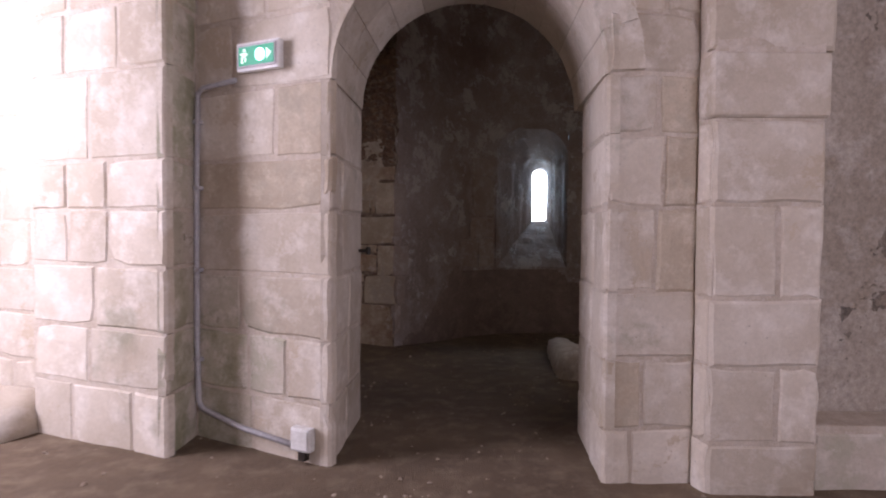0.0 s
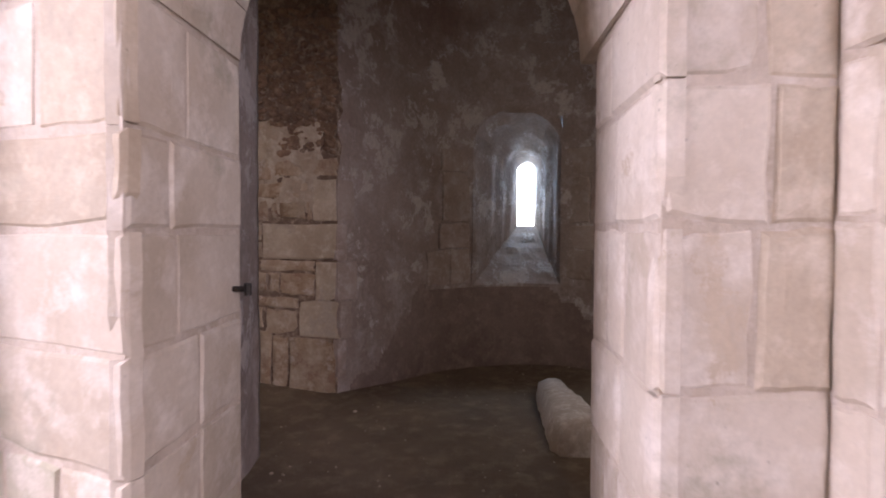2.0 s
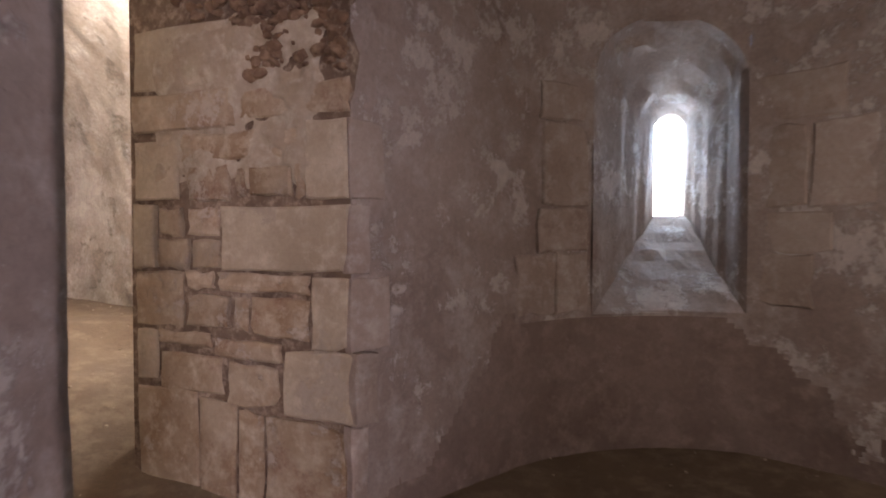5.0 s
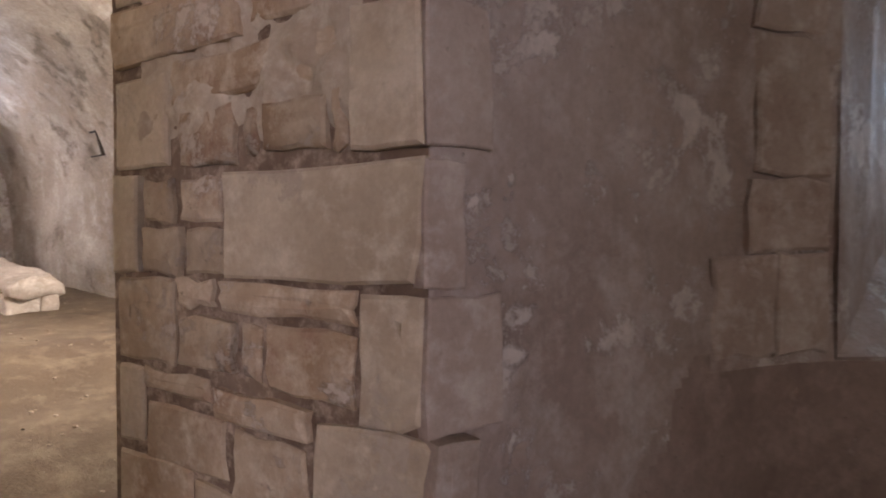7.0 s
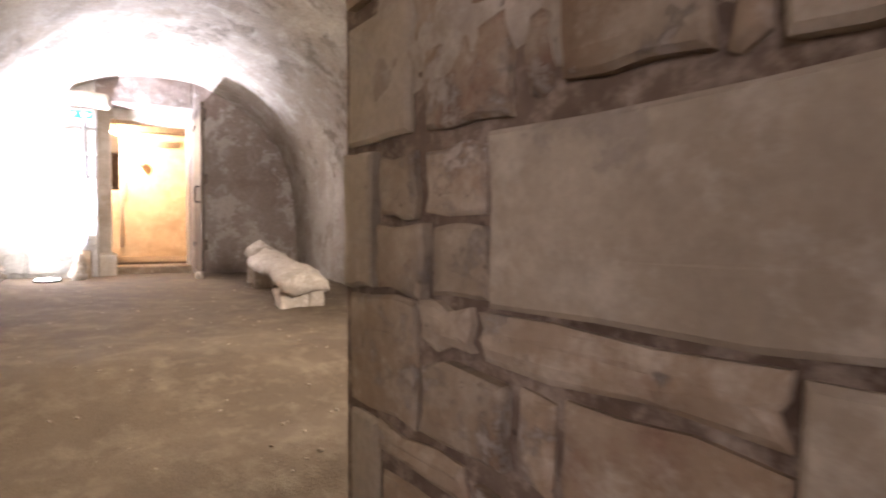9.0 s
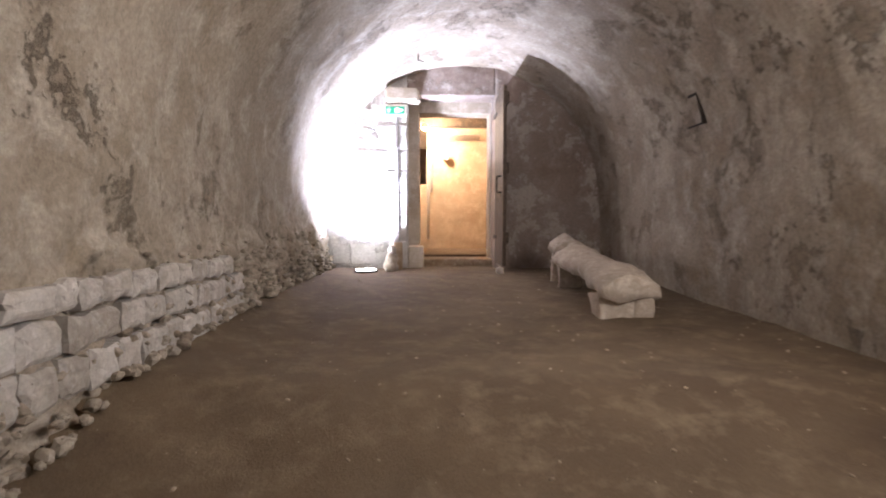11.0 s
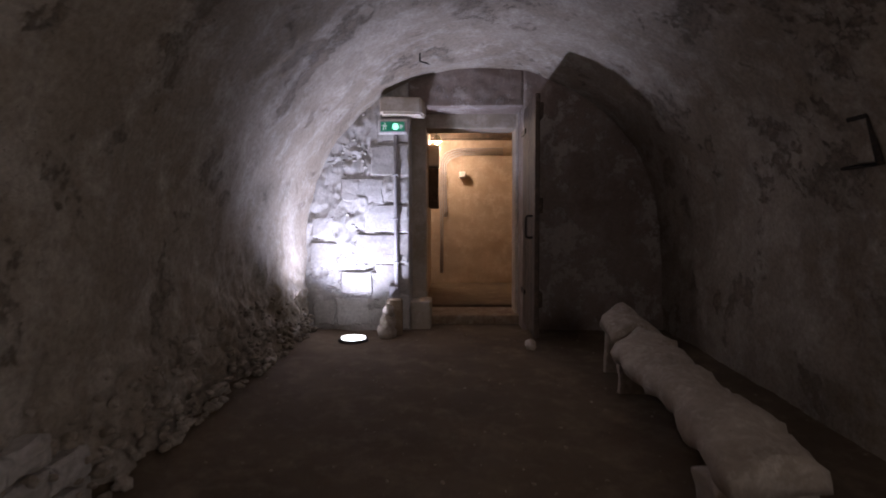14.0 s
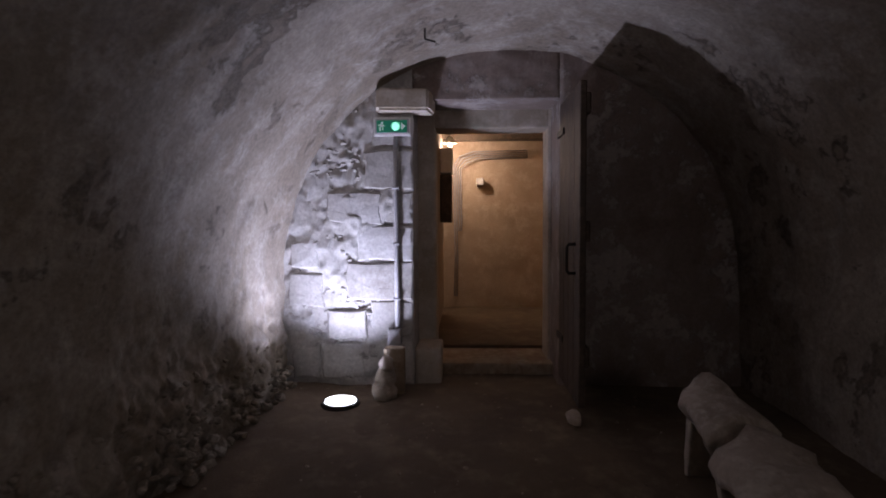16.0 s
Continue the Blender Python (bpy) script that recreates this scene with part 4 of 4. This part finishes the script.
pier_a, pier_b = Vector((P2.x, P2.y, 0)), Vector((P1.x, P1.y, 0))
pier_along = (pier_b - pier_a).normalized()
pier_out = Vector((pier_along.y, -pier_along.x, 0))
PIER_LEN = (pier_b - pier_a).length
PALE = {(0.0, 0.71), (0.0, 0.20), (0.0, 0.22), (1.13, 1.28), (-0.03, 0.36), (0.68, 1.28), (0.98, 1.28)}
for s0, s1, z0, z1 in PIER_LOW + PIER_HIGH:
    pale = (s0, s1) in PALE
    stone(pillar, pier_a, pier_along, pier_out, PIER_LEN - s1, PIER_LEN - s0, z0, z1, PIER_STONE if pale else RUBBLE, 0.024 if pale else 0.022, 0.05, 0.003 if pale else 0.006, wear=0.006 if pale else 0.011, soft=0.010)
# lime mortar smeared over the upper courses
def smear(a, b):
    p = pier_b - pier_along * (0.06 + 1.17 * a)
    return Vector((p.x, p.y, 1.475 + 0.93 * b)) + pier_out * 0.014, pier_out


def smear_depth(p):
    s = (pier_b - p).to_2d().dot(pier_along.to_2d())
    rim = min(s - 0.06, 1.23 - s, p.z - 1.475, 2.405 - p.z) / 0.12
    return 0.03 * noise.noise(p * 5.0) + 0.02 * noise.noise(p * 12.0) + 0.008 * noise.noise(p * 30.0) - 0.05 * max(0.0, 1.0 - rim)


mortar_coat = sheet("mortar_coat", smear, 110, 90, SMEARED, 0.0, 0.06, parent=pillar, extra=smear_depth)
tagged(mortar_coat, "rough lime mortar smeared over rubble")
# corner blocks turning into the chamber
turn_along = (APSE[8] - APSE[0]).normalized()
turn_out = Vector((turn_along.y, -turn_along.x, 0))
for s1, z0, z1, lift in ((0.13, 0.48, 0.80, 0.05), (0.24, 0.80, 1.135, 0.012), (0.12, 1.15, 1.46, 0.012), (0.20, 1.48, 1.84, 0.012), (0.1, 0.15, 0.47, 0.03)):
    stone(pillar, pier_b + pier_out * 0.02, turn_along, turn_out, 0.0, s1, z0, z1, CHAMBER_STONE, lift, 0.04, 0.003, soft=0.006)

# blocks round the slit window
def window_blocks(i_start, side, rows):
    for z0, z1, parts in rows:
        run = 0.02
        for w in parts:
            p = APSE[i_start]
            q = APSE[i_start + side * 12]
            d = (q - p).normalized() if side > 0 else (p - q).normalized()
            o = Vector((d.y, -d.x, 0))
            a = run if side > 0 else -run - w
            mid_s = abs(run + w / 2)
            best = min(APSE, key=lambda c: abs((c - p).dot(d) - (a + w / 2)) + (0 if (c - p).length < 1.2 else 9))
            bow = (best - p).dot(o)
            stone(wall_apse, p + o * bow, d, o, a, a + w, z0, z1, CHAMBER_STONE, 0.016, 0.10, 0.004, wear=0.014, soft=0.012)
            run += w


window_blocks(NICHE_I0, -1, ((0.84, 1.22, (0.27, 0.30)), (1.22, 1.49, (0.40,)), (1.50, 2.02, (0.36,)), (2.02, 2.25, (0.38,))))
window_blocks(NICHE_I1, 1, ((0.90, 1.22, (0.33,)), (1.22, 1.48, (0.42,)), (1.49, 2.0, (0.30, 0.34)), (2.01, 2.30, (0.48,))))

# bare masonry low on the vault's south wall
for row, (z0, z1) in enumerate(((0.64, 0.80), (0.81, 0.95), (0.96, 1.08))):
    u = 5.2 + 0.07 * row
    rng = random.Random(row)
    while u < 7.85 - 0.12 * row:
        w = rng.uniform(0.14, 0.27)
        stone(wall_left, vault(u, MID - HALF + 0.06), vault(1, 0), vault(0, 1), 0, w, z0, z1, BARE_STONE, 0.024, 0.10, 0.006, wear=0.014, soft=0.018)
        u += w

# squared blocks of the end wall
FAR_ALONG, FAR_OUT = vault(0, 1), vault(-1, 0)
for z0, z1, v0, v1 in ((2.30, 2.62, 4.44, 4.84), (2.02, 2.29, 4.12, 4.58), (2.02, 2.29, 4.59, 4.84), (1.72, 2.01, 4.37, 4.84), (1.40, 1.71, 4.28, 4.84), (1.08, 1.39, 4.48, 4.84), (0.70, 1.07, 4.58, 4.84), (1.34, 1.62, 3.80, 4.10), (1.66, 1.88, 3.82, 4.06), (2.64, 2.88, 4.50, 4.84), (0.74, 1.05, 4.06, 4.42), (0.74, 1.02, 3.82, 4.05), (1.07, 1.32, 4.13, 4.46)):
    stone(wall_far, vault(FAR, 0), FAR_ALONG, FAR_OUT, v0, v1, z0, z1, PALE_BLOCK, 0.02, 0.08, 0.004, wear=0.012, soft=0.014)


def rock_heap(name, places, mat, parent, label, detail=1):
    """Many small rough stones in one mesh: place, size, seed."""
    bases = []
    for k in range(5):
        bm = rough_rock(20.0 + k * 3.3, detail, 0.8, 0.4)
        bm.verts.index_update()
        bases.append(([p.co.copy() for p in bm.verts], [[q.index for q in f.verts] for f in bm.faces]))
        bm.free()
    verts, faces = [], []
    rng = random.Random(5)
    for p, size in places:
        points, polys = bases[rng.randrange(5)]
        m = Matrix.Translation(p) @ Euler((rng.uniform(-0.5, 0.5), rng.uniform(-0.5, 0.5), rng.uniform(0, 6.3))).to_matrix().to_4x4() @ Matrix.Diagonal((size, size * rng.uniform(0.6, 1), size * rng.uniform(0.6, 0.9), 1))
        off = len(verts)
        verts += [m @ q for q in points]
        faces += [[off + i for i in f] for f in polys]
    return tagged(mesh_object(name, verts, faces, mat, parent), label, kind="stuff")


rng = random.Random(77)
places = []
for k in range(560):
    u = rng.uniform(4.3, 11.6)
    low = rng.random() ** 1.6
    p = vault(u, MID - HALF + 0.0)
    z = ground(p.x, p.y) + low * 0.48
    places.append((vault(u, MID - HALF + 0.03 + 0.09 * (1 - low) ** 2, z), rng.uniform(0.012, 0.036) * (1.2 - 0.5 * low)))
lump_meshes = []
for k in range(6):
    bm = rough_rock(40.0 + 2.7 * k, 1, 0.8, 0.4)
    me = bpy.data.meshes.new("rubble_stone")
    bm.to_mesh(me)
    bm.free()
    me.materials.append(WHITEWASH)
    lump_meshes.append(me)
for k, (p, size) in enumerate(places[:290]):
    lump = new("rubble_stone", lump_meshes[k % 6])
    lump.parent = wall_left
    lump.matrix_world = Matrix.Translation(p) @ Euler((rng.uniform(-0.6, 0.6), rng.uniform(-0.6, 0.6), rng.uniform(0, 6.3))).to_matrix().to_4x4() @ Matrix.Diagonal((size * 1.25, size, size * 0.9, 1))
rock_heap("wall_rubble", places[290:], WHITEWASH, wall_left, "rubble core of the wall", 2)
places = []
for k in range(800):
    v, z = rng.uniform(3.78, 4.55), rng.uniform(0.75, 3.0)
    if noise.noise(Vector((v * 2, z * 2, 4))) > -0.1:
        places.append((vault(FAR + 0.012, v, z), rng.uniform(0.01, 0.034)))
rock_heap("end_wall_rubble", places, PALE_BLOCK, wall_far, "rubble core of the end wall", 2)
places = []
for k in range(520):
    s, z = rng.uniform(0.02, 1.0), rng.uniform(2.05, 3.3)
    if z > 2.38 or s < 0.66 - 0.25 * (2.38 - z):
        places.append((pier_b - pier_along * s + pier_out * 0.0 + Vector((0, 0, z)), rng.uniform(0.018, 0.055)))
rock_heap("pier_rubble", places, RED_RUBBLE, pillar, "rubble core of the pier", 2)
places = []
for k in range(2600):
    x, y = rng.uniform(-9.5, 2.6), rng.uniform(0.5, 10.5)
    places.append((Vector((x, y, ground(x, y) + 0.001)), 0.004 + 0.014 * rng.random() ** 3))
rock_heap("pebbles", places, GRAVEL, None, "scattered small pebbles on the earth floor", 1)
